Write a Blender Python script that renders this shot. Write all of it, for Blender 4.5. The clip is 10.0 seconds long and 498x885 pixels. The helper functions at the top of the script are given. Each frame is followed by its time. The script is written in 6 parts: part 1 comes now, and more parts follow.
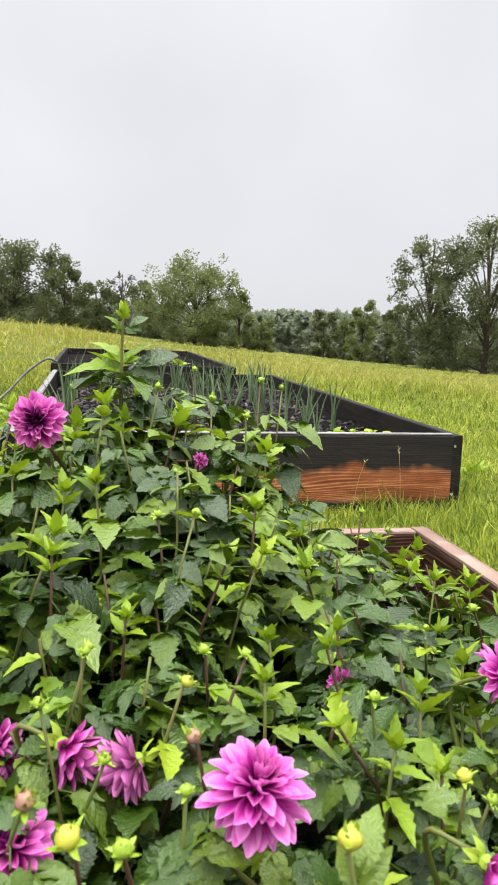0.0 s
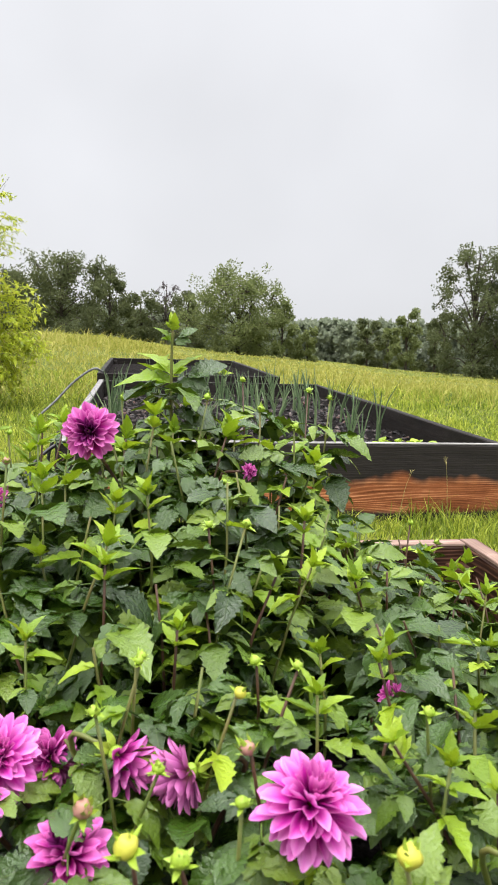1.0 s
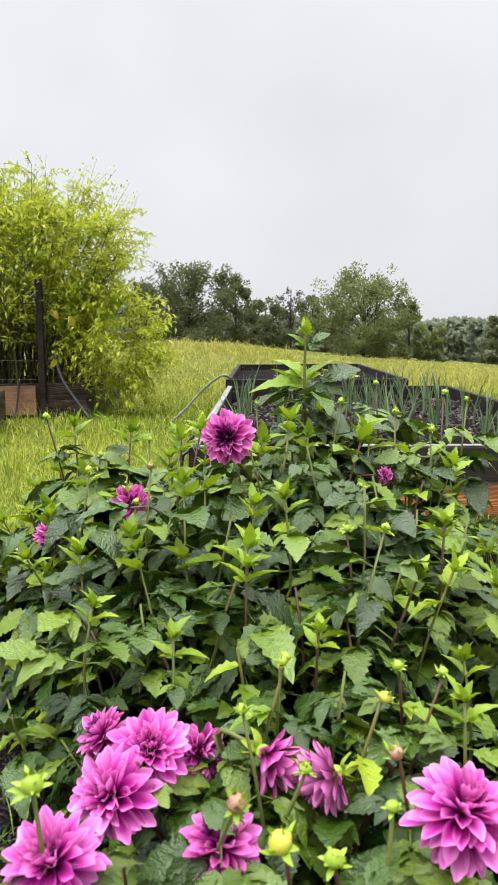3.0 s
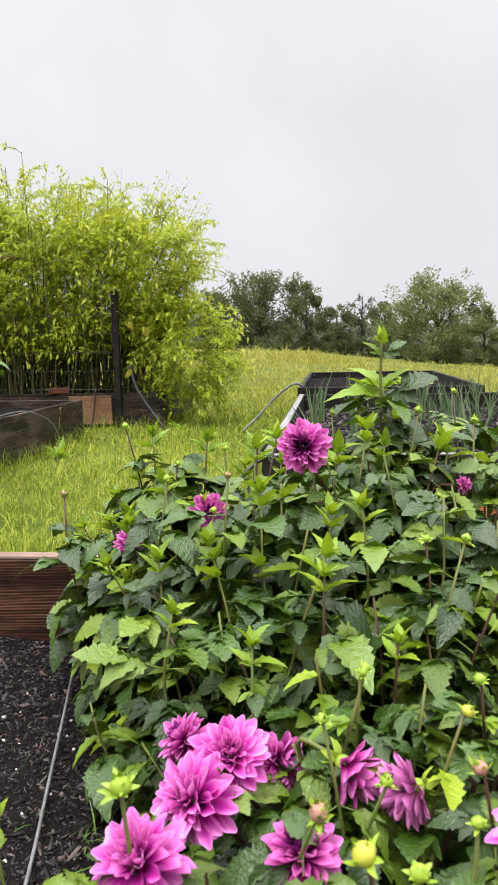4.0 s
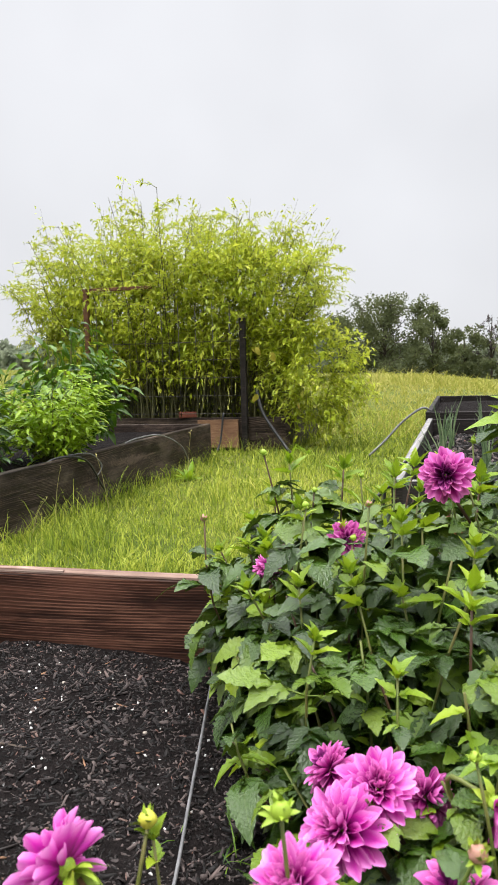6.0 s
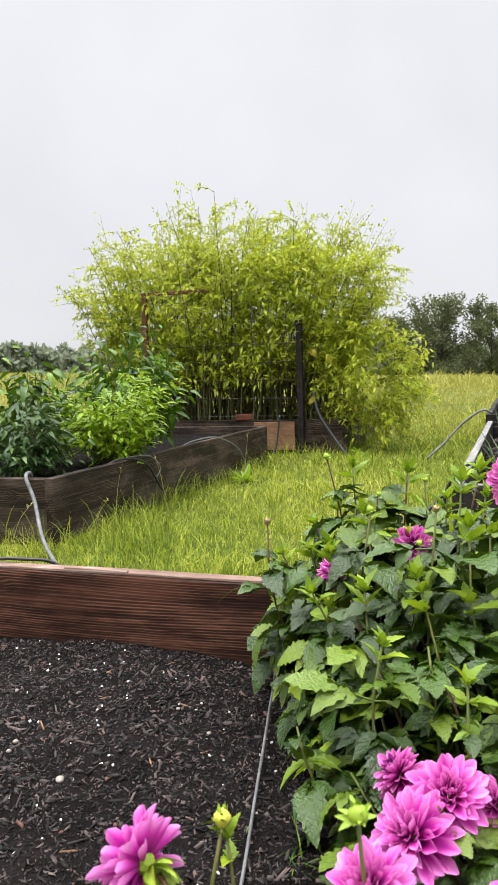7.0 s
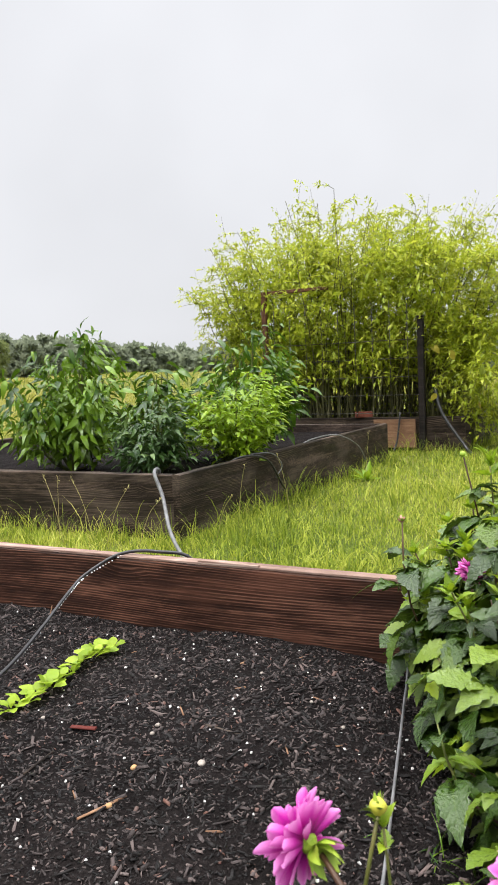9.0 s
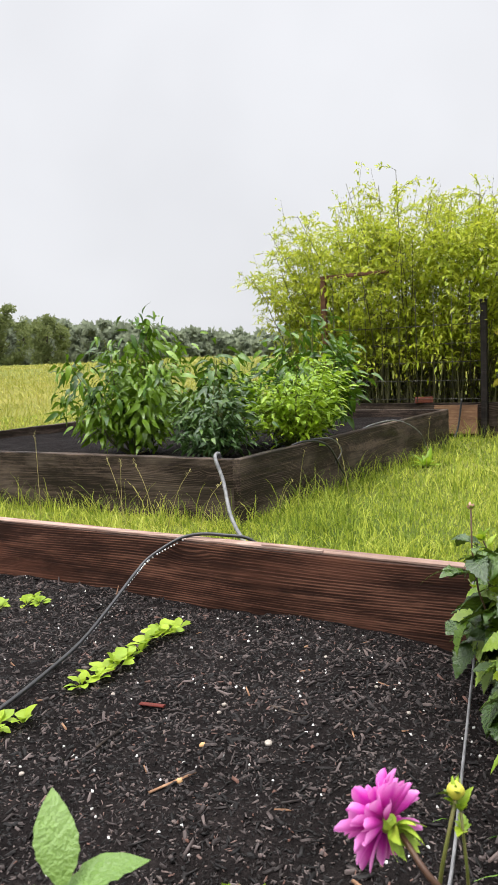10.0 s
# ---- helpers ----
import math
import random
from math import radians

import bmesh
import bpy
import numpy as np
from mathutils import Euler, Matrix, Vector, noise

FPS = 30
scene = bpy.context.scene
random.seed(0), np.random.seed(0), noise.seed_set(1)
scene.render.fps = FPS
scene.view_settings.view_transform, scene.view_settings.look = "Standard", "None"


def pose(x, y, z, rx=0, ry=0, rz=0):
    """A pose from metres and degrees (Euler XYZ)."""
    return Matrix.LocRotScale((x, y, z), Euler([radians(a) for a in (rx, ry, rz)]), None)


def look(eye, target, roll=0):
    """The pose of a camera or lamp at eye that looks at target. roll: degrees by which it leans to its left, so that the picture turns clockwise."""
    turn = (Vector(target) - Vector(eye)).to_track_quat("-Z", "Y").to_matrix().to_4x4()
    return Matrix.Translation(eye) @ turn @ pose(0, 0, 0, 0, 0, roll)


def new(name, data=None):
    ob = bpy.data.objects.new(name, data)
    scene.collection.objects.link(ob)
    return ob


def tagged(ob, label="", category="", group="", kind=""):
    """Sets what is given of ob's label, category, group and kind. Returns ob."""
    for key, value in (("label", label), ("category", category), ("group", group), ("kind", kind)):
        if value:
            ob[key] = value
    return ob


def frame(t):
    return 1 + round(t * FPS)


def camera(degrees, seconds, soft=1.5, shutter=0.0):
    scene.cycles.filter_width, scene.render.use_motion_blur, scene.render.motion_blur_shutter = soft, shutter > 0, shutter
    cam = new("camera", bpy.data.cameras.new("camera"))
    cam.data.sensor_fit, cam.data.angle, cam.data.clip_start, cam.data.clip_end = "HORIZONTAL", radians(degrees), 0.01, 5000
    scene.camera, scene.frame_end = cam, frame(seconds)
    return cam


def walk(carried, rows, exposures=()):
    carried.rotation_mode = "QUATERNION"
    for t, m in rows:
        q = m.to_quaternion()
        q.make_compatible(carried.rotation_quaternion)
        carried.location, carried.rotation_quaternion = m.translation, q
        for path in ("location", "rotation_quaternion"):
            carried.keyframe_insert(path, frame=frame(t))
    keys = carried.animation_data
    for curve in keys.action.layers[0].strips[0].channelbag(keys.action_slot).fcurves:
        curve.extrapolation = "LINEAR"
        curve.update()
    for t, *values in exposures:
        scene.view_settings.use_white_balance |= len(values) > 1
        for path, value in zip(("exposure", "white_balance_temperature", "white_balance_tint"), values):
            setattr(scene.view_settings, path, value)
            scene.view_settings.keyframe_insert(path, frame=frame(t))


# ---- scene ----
cam = camera(35.6, 10.0, soft=1.0)
cam.data.dof.use_dof, cam.data.dof.focus_distance, cam.data.dof.aperture_fstop = True, 1.5, 30.0
METRES, EYE, TILT, LEAN, TURN = 0.135, 0.68, -8.8, -2.0, 0.0
ROWS = [
    (0.0, 0.0, 0.0, 0.0, -0.0, 0.0, -0.0),
    (0.5, -0.0341, -0.0088, 0.0024, 1.45, 0.34, -0.14),
    (1.0, -0.0614, -0.016, 0.0174, 3.15, 0.66, -0.18),
    (1.5, -0.0862, -0.0368, 0.0166, 5.11, 0.88, -0.14),
    (2.0, -0.121, -0.0701, 0.0164, 7.36, 0.94, 0.06),
    (3.5, -0.1521, -0.0913, 0.019, 15.11, 1.21, 0.48),
    (4.0, -0.1782, -0.133, 0.0299, 17.71, 1.62, 0.4),
    (4.5, -0.1959, -0.1631, 0.0466, 20.19, 2.16, 0.23),
    (5.0, -0.2065, -0.1947, 0.071, 22.52, 2.69, -0.01),
    (5.5, -0.2541, -0.24, 0.0676, 24.67, 3.09, -0.28),
    (7.0, -0.3635, -0.3867, 0.0856, 30.72, 3.43, -0.88),
    (7.5, -0.3887, -0.4496, 0.094, 32.81, 3.41, -1.03),
    (8.0, -0.412, -0.501, 0.0781, 34.94, 3.37, -1.15),
    (8.5, -0.4361, -0.5691, 0.0807, 37.08, 3.26, -1.26),
    (9.0, -0.4669, -0.6365, 0.0745, 39.22, 3.07, -1.45),
    (9.5, -0.5031, -0.7098, 0.0746, 41.35, 2.64, -1.7),
    (10.0, -0.5321, -0.7752, 0.0717, 43.33, 1.82, -2.03),
]
walk(cam, [(t, pose(0, 0, EYE, TILT, LEAN, TURN) @ pose(METRES * x, METRES * y, METRES * z, 90 + pitch, roll, yaw)) for t, x, y, z, yaw, pitch, roll in ROWS])

# ---- light ----
SUN_EL, SUN_AZ = 66.0, 200.0


def build_world():
    world = bpy.data.worlds.new("overcast_sky")
    scene.world = world
    world.use_nodes = True
    nt = world.node_tree
    nt.nodes.clear()
    N, L = nt.nodes.new, nt.links.new
    out, bg = N("ShaderNodeOutputWorld"), N("ShaderNodeBackground")
    sky = N("ShaderNodeTexSky")
    sky.sky_type, sky.sun_disc = "NISHITA", False
    sky.sun_elevation, sky.sun_rotation = radians(SUN_EL), radians(SUN_AZ)
    sky.air_density, sky.dust_density = 1.0, 4.0
    thin = N("ShaderNodeVectorMath")
    thin.operation = "SCALE"
    thin.inputs["Scale"].default_value = 0.04
    L(sky.outputs[0], thin.inputs[0])
    # cloud cover: even and bright towards the zenith, with faint soft banks
    tex = N("ShaderNodeTexCoord")
    sep = N("ShaderNodeSeparateXYZ")
    L(tex.outputs["Generated"], sep.inputs[0])
    ramp = N("ShaderNodeValToRGB")
    el = ramp.color_ramp.elements
    el[0].position, el[0].color = 0.0, (0.72, 0.73, 0.76, 1)
    el[1].position, el[1].color = 1.0, (5.2, 5.2, 5.25, 1)
    for p, c in ((0.06, (0.765, 0.775, 0.81, 1)), (0.42, (0.835, 0.845, 0.885, 1)), (0.58, (1.5, 1.5, 1.54, 1)), (0.78, (3.6, 3.6, 3.65, 1))):
        e = el.new(p)
        e.color = c
    L(sep.outputs["Z"], ramp.inputs[0])
    cloud = N("ShaderNodeTexNoise")
    cloud.inputs["Scale"].default_value, cloud.inputs["Detail"].default_value = 3.2, 3.0
    L(tex.outputs["Generated"], cloud.inputs["Vector"])
    band = N("ShaderNodeMapRange")
    band.inputs["From Min"].default_value, band.inputs["From Max"].default_value = 0.3, 0.7
    band.inputs["To Min"].default_value, band.inputs["To Max"].default_value = 0.94, 1.05
    L(cloud.outputs["Fac"], band.inputs["Value"])
    mul = N("ShaderNodeVectorMath")
    mul.operation = "SCALE"
    L(ramp.outputs["Color"], mul.inputs[0])
    L(band.outputs[0], mul.inputs["Scale"])
    mix = N("ShaderNodeMix")
    mix.data_type = "RGBA"
    mix.inputs["Factor"].default_value = 0.94
    L(thin.outputs[0], mix.inputs["A"])
    L(mul.outputs[0], mix.inputs["B"])
    L(mix.outputs["Result"], bg.inputs["Color"])
    bg.inputs["Strength"].default_value = 1.0
    L(bg.outputs[0], out.inputs["Surface"])


build_world()
scene.view_settings.exposure = 0.14
sun = new("sun", bpy.data.lights.new("sun", "SUN"))
sun.data.energy, sun.data.angle, sun.data.color = 2.0, radians(30), (1.0, 0.97, 0.92)
sun.matrix_world = look((0, 0, 30), Vector((0, 0, 30)) - Vector((math.sin(radians(SUN_AZ)) * math.cos(radians(SUN_EL)), math.cos(radians(SUN_AZ)) * math.cos(radians(SUN_EL)), math.sin(radians(SUN_EL)))))


# ---- materials ----
class Nodes:
    """A small wrapper to write node materials."""

    def __init__(self, name, rough=0.6, spec=0.4):
        self.mat = bpy.data.materials.new(name)
        self.mat.use_nodes = True
        self.nt = self.mat.node_tree
        self.bsdf = self.nt.nodes["Principled BSDF"]
        self.bsdf.inputs["Roughness"].default_value = rough
        self.bsdf.inputs["Specular IOR Level"].default_value = spec

    def add(self, kind, **values):
        n = self.nt.nodes.new("ShaderNode" + kind)
        for key, v in values.items():
            n.inputs[key.replace("_", " ")].default_value = v
        return n

    def link(self, a, b):
        self.nt.links.new(a, b)

    def coords(self, scale=(1, 1, 1), which="Object"):
        c, m = self.add("TexCoord"), self.add("Mapping")
        self.link(c.outputs[which], m.inputs["Vector"])
        m.inputs["Scale"].default_value = scale
        return m.outputs[0]

    def noise(self, vec, scale, detail=4.0, rough=0.55, distort=0.0):
        n = self.add("TexNoise", Scale=scale, Detail=detail, Roughness=rough, Distortion=distort)
        self.link(vec, n.inputs["Vector"])
        return n.outputs["Fac"]

    def ramp(self, fac, *stops):
        n = self.nt.nodes.new("ShaderNodeValToRGB")
        el = n.color_ramp.elements
        while len(el) < len(stops):
            el.new(0.5)
        for e, (p, c) in zip(el, stops):
            e.position, e.color = p, (*c, 1) if len(c) == 3 else c
        self.link(fac, n.inputs[0])
        return n.outputs["Color"]

    def mix(self, fac, a, b, blend="MIX"):
        n = self.nt.nodes.new("ShaderNodeMix")
        n.data_type, n.blend_type = "RGBA", blend
        for sock, v in ((n.inputs["Factor"], fac), (n.inputs["A"], a), (n.inputs["B"], b)):
            if isinstance(v, (int, float)):
                sock.default_value = v
            elif isinstance(v, tuple):
                sock.default_value = (*v, 1)
            else:
                self.link(v, sock)
        return n.outputs["Result"]

    def math(self, op, a, b=0.0):
        n = self.nt.nodes.new("ShaderNodeMath")
        n.operation = op
        for sock, v in zip(n.inputs, (a, b)):
            if isinstance(v, (int, float)):
                sock.default_value = v
            else:
                self.link(v, sock)
        return n.outputs[0]

    def color(self, sock):
        if isinstance(sock, tuple):
            self.bsdf.inputs["Base Color"].default_value = (*sock, 1)
        else:
            self.link(sock, self.bsdf.inputs["Base Color"])

    def rough(self, sock):
        self.link(sock, self.bsdf.inputs["Roughness"])

    def bump(self, height, strength=0.4, distance=0.01):
        n = self.add("Bump", Strength=strength, Distance=distance)
        self.link(height, n.inputs["Height"])
        self.link(n.outputs[0], self.bsdf.inputs["Normal"])


def leaf_material(name, dark, mid, light, rough=0.42, through_light=0.25, per_island=True, scale=30.0, veins=False):
    m = Nodes(name, rough, 0.55 if veins else 0.4)
    if veins:
        m.bsdf.inputs["Coat Weight"].default_value, m.bsdf.inputs["Coat Roughness"].default_value = 0.15, 0.3
    if per_island:
        r = m.add("NewGeometry").outputs["Random Per Island"]
    else:
        r = m.add("ObjectInfo").outputs["Random"]
    base = m.ramp(r, (0.0, dark), (0.55, mid), (1.0, light))
    n = m.noise(m.coords(), scale, 3.0)
    col = m.mix(m.math("MULTIPLY", n, 0.30), base, tuple(0.45 * c for c in mid))
    relief = m.noise(m.coords(), scale * 3, 2.0)
    if veins:
        sep = m.add("SeparateXYZ")
        blade = m.add("Attribute")
        blade.attribute_name = "blade"
        m.link(blade.outputs["Vector"], sep.inputs[0])
        ax = m.math("ABSOLUTE", sep.outputs["X"])
        rib = m.math("PINGPONG", m.math("MULTIPLY", m.math("SUBTRACT", sep.outputs["Y"], m.math("MULTIPLY", ax, 1.1)), 10.0), 1.0)
        mid_rib = m.math("MAXIMUM", m.math("SUBTRACT", 1.0, m.math("MULTIPLY", ax, 45.0)), 0.0)
        line = m.math("MAXIMUM", m.math("MULTIPLY", m.math("POWER", rib, 14.0), 0.45), mid_rib)
        col = m.mix(m.math("MULTIPLY", line, 0.22), col, m.mix(0.5, light, col))
        quilt = m.noise(blade.outputs["Vector"], 16.0, 3.0)
        relief = m.math("ADD", m.math("MULTIPLY", m.math("POWER", rib, 3.0), -0.16), quilt)
        m.bump(relief, 0.32, 0.03)
        col = m.mix(m.math("MULTIPLY", m.math("POWER", m.noise(blade.outputs["Vector"], 5.0, 4.0), 2.0), 0.5), col, tuple(0.6 * c for c in dark))
    else:
        m.bump(relief, 0.25, 0.003)
    m.color(col)
    # light that passes through the blade
    tr = m.add("BsdfTranslucent")
    m.link(m.mix(0.5, col, light), tr.inputs["Color"])
    mix = m.add("MixShader", Fac=through_light)
    out = m.nt.nodes["Material Output"]
    m.link(m.bsdf.outputs[0], mix.inputs[1])
    m.link(tr.outputs[0], mix.inputs[2])
    m.link(mix.outputs[0], out.inputs["Surface"])
    return m.mat


def wood_material(name, dark, mid, light, char=None, rough=0.62, grain=26.0, foot=0.0, stain=None):
    """Weathered plank: grain runs along the local x axis. char: local height above which the wood is scorched black."""
    m = Nodes(name, rough, 0.14)
    rnd = m.add("ObjectInfo").outputs["Random"]
    c = m.add("TexCoord")
    off = m.add("CombineXYZ")
    m.link(m.math("MULTIPLY", rnd, 7.0), off.inputs[0])
    m.link(m.math("MULTIPLY", rnd, 3.0), off.inputs[2])
    add = m.nt.nodes.new("ShaderNodeVectorMath")
    m.link(c.outputs["Object"], add.inputs[0])
    m.link(off.outputs[0], add.inputs[1])
    def scaled(s):
        mp = m.add("Mapping")
        m.link(add.outputs[0], mp.inputs["Vector"])
        mp.inputs["Scale"].default_value = s
        return mp.outputs[0]
    # growth rings: warped bands, bent round a few knots
    warp = m.noise(scaled((0.35, 2.0, 2.0)), 1.2, 2.0)
    vor = m.add("TexVoronoi", Scale=1.0)
    m.link(scaled((2.2, 4.0, 6.5)), vor.inputs["Vector"])
    knot = m.math("SUBTRACT", 0.20, vor.outputs["Distance"])
    knot = m.math("MAXIMUM", knot, 0.0)
    sep = m.add("SeparateXYZ")
    m.link(add.outputs[0], sep.inputs[0])
    h = m.math("ADD", m.math("MULTIPLY", sep.outputs["Z"], 11.0), m.math("MULTIPLY", warp, 3.4))
    h = m.math("ADD", h, m.math("MULTIPLY", knot, 1.6))
    rings = m.math("POWER", m.math("PINGPONG", m.math("MULTIPLY", h, grain / 1.15), 1.0), 2.0)
    fine = m.noise(scaled((2.2, 120.0, 120.0)), 1.0, 4.0, 0.65, 0.6)
    streak = m.noise(scaled((0.8, 26.0, 26.0)), 1.0, 4.0, 0.6, 0.8)
    blot = m.noise(scaled((1.3, 3.0, 6.0)), 2.2, 5.0, 0.65)
    fade = m.noise(scaled((1.1, 2.0, 5.0)), 2.0, 3.0)
    rings = m.math("MULTIPLY", rings, m.math("MULTIPLY", m.math("MULTIPLY", fade, fade), 3.0))
    saw = m.noise(scaled((14.0, 5.0, 60.0)), 1.0, 3.0, 0.6, 0.5)
    g = m.math("ADD", m.math("MULTIPLY", rings, 0.14), m.math("MULTIPLY", fine, 0.30))
    g = m.math("ADD", g, m.math("MULTIPLY", saw, 0.18))
    g = m.math("ADD", g, m.math("ADD", m.math("MULTIPLY", blot, 0.32), m.math("MULTIPLY", streak, 0.14)))
    col = m.ramp(g, (0.37, dark), (0.50, mid), (0.64, light))
    col = m.mix(m.math("MULTIPLY", m.math("GREATER_THAN", knot, 0.12), 0.6), col, tuple(0.35 * k for k in dark))
    if stain:
        patch = m.noise(scaled((0.9, 1.0, 3.2)), 2.1, 5.0, 0.6, 0.4)
        patch = m.math("MULTIPLY", m.ramp(patch, (0.50, (0, 0, 0)), (0.66, (1, 1, 1))), m.math("ADD", m.math("MULTIPLY", fine, 0.9), 0.1))
        col = m.mix(patch, col, stain)
    if char is not None:
        sp = m.add("SeparateXYZ")
        m.link(c.outputs["Object"], sp.inputs[0])
        wob = m.noise(scaled((3.2, 1.0, 1.0)), 1.6, 3.0)
        lim = m.math("ADD", m.math("SUBTRACT", sp.outputs["Z"], char), m.math("MULTIPLY", m.math("SUBTRACT", wob, 0.5), 0.20))
        lim = m.math("ADD", lim, m.math("MULTIPLY", knot, -0.12))
        mask = m.ramp(m.math("ADD", m.math("MULTIPLY", lim, 28.0), 0.5), (0.0, (0, 0, 0)), (1.0, (1, 1, 1)))
        black = m.ramp(g, (0.3, (0.008, 0.007, 0.007)), (0.8, (0.045, 0.038, 0.035)))
        col = m.mix(mask, col, black)
        if foot:
            low = m.math("SUBTRACT", m.math("ADD", foot, m.math("MULTIPLY", m.math("SUBTRACT", wob, 0.5), 0.05)), sp.outputs["Z"])
            col = m.mix(m.ramp(m.math("ADD", m.math("MULTIPLY", low, 60.0), 0.5), (0.0, (0, 0, 0)), (1.0, (1, 1, 1))), col, black)
    m.color(col)
    m.rough(m.ramp(blot, (0.3, (0.42, 0.42, 0.42)), (0.7, (0.75, 0.75, 0.75))))
    m.bump(m.math("ADD", m.math("MULTIPLY", rings, 0.2), m.math("ADD", m.math("MULTIPLY", saw, 0.9), m.math("ADD", fine, m.math("MULTIPLY", streak, 0.4)))), 0.5, 0.003)
    return m.mat


def plain_material(name, a, b, rough=0.6, scale=20.0, bump=0.2, metal=0.0):
    m = Nodes(name, rough, 0.4)
    n = m.noise(m.coords(), scale, 5.0)
    m.color(m.ramp(n, (0.3, a), (0.7, b)))
    m.bsdf.inputs["Metallic"].default_value = metal
    m.bump(m.noise(m.coords(), scale * 4, 3.0), bump, 0.004)
    return m.mat


WOOD_NEAR = wood_material("dark_red_stained_wood", (0.007, 0.0041, 0.0032), (0.035, 0.0152, 0.0100), (0.18, 0.084, 0.053), stain=(0.115, 0.047, 0.029))
WOOD_GREY = wood_material("weathered_charred_wood", (0.005, 0.0038, 0.0031), (0.019, 0.0128, 0.0098), (0.12, 0.086, 0.066), stain=(0.115, 0.088, 0.070))
WOOD_BLACK = wood_material("scorched_black_wood", (0.006, 0.005, 0.005), (0.016, 0.013, 0.012), (0.04, 0.032, 0.03))
WOOD_HALF = wood_material("half_scorched_orange_wood", (0.10, 0.030, 0.012), (0.27, 0.090, 0.034), (0.60, 0.27, 0.13), char=0.158, foot=0.040)
WOOD_EDGE = wood_material("pale_sawn_wood_edge", (0.15, 0.09, 0.07), (0.27, 0.18, 0.145), (0.40, 0.30, 0.25))
WOOD_PALE = wood_material("pale_grey_wood", (0.12, 0.115, 0.11), (0.22, 0.21, 0.205), (0.36, 0.35, 0.345))
WOOD_TAN = wood_material("tan_cedar_wood", (0.09, 0.05, 0.03), (0.20, 0.11, 0.065), (0.33, 0.20, 0.12))


def ground_material():
    m = Nodes("meadow_grass_ground", 0.9, 0.1)
    v = m.coords((1, 1, 1))
    big, mid, fine = m.noise(v, 0.05, 4.0), m.noise(v, 0.6, 5.0), m.noise(m.coords((1, 1, 1)), 14.0, 4.0, 0.7)
    a = m.ramp(mid, (0.3, (0.070, 0.105, 0.016)), (0.5, (0.14, 0.165, 0.028)), (0.7, (0.24, 0.235, 0.060)))
    b = m.ramp(fine, (0.25, (0.30, 0.34, 0.30)), (0.7, (1.1, 1.1, 1.1)))
    col = m.mix(1.0, a, b, "MULTIPLY")
    dry = m.ramp(big, (0.45, (0, 0, 0)), (0.65, (1, 1, 1)))
    m.color(m.mix(m.math("MULTIPLY", dry, 0.45), col, (0.28, 0.235, 0.055)))
    m.bump(fine, 0.9, 0.05)
    return m.mat


GROUND = ground_material()


# ---- building helpers ----
CU, SU = math.cos(radians(11.31)), math.sin(radians(11.31))


def garden(u, v, z=0.0):
    """World place from the beds' own axes: u along the long boards, v away from the path."""
    return Vector((u * CU - v * SU, u * SU + v * CU, z))


def garden_pose(u, v, z=0.0, turn=0.0):
    return Matrix.Translation(garden(u, v, z)) @ Matrix.Rotation(radians(11.31 + turn), 4, "Z")


def mesh_of(name, verts, faces, material, smooth=False, blade=None):
    me = bpy.data.meshes.new(name)
    me.from_pydata([tuple(v) for v in verts], [], faces)
    if blade is not None:
        at = me.attributes.new("blade", "FLOAT_VECTOR", "POINT")
        at.data.foreach_set("vector", np.asarray(blade, np.float32).ravel())
    me.materials.append(material)
    if smooth:
        me.shade_smooth()
    me.update()
    return me


def fast_mesh(name, verts, quads, materials, slots=None, smooth=False):
    """A mesh of many quads (or triangles) from arrays."""
    verts, quads = np.asarray(verts, np.float32), np.asarray(quads, np.int32)
    me = bpy.data.meshes.new(name)
    n, k = quads.shape
    me.vertices.add(len(verts))
    me.vertices.foreach_set("co", verts.ravel())
    me.loops.add(n * k)
    me.loops.foreach_set("vertex_index", quads.ravel())
    me.polygons.add(n)
    me.polygons.foreach_set("loop_start", np.arange(0, n * k, k, dtype=np.int32))
    me.polygons.foreach_set("loop_total", np.full(n, k, np.int32))
    for m in materials if isinstance(materials, (list, tuple)) else [materials]:
        me.materials.append(m)
    if slots is not None:
        me.polygons.foreach_set("material_index", np.asarray(slots, np.int32))
    if smooth:
        me.polygons.foreach_set("use_smooth", np.ones(n, bool))
    me.update(calc_edges=True)
    me.validate()
    return me


def part(name, bm, material, parent, label="", m=None):
    """Links a bmesh as one mesh object under a thing or a part."""
    me = bpy.data.meshes.new(name)
    bm.to_mesh(me)
    bm.free()
    me.materials.append(material)
    return part_mesh(name, me, parent, label, m)


def part_mesh(name, me, parent, label="", m=None):
    ob = new(name, me)
    if parent is not None:
        ob.parent = parent
    if m is not None:
        ob.matrix_basis = m
    return tagged(ob, label)


def thing(name, m, label, category, group="", kind=""):
    ob = new(name)
    ob.empty_display_size = 0.1
    ob.matrix_basis = m
    return tagged(ob, label, category, group, kind)


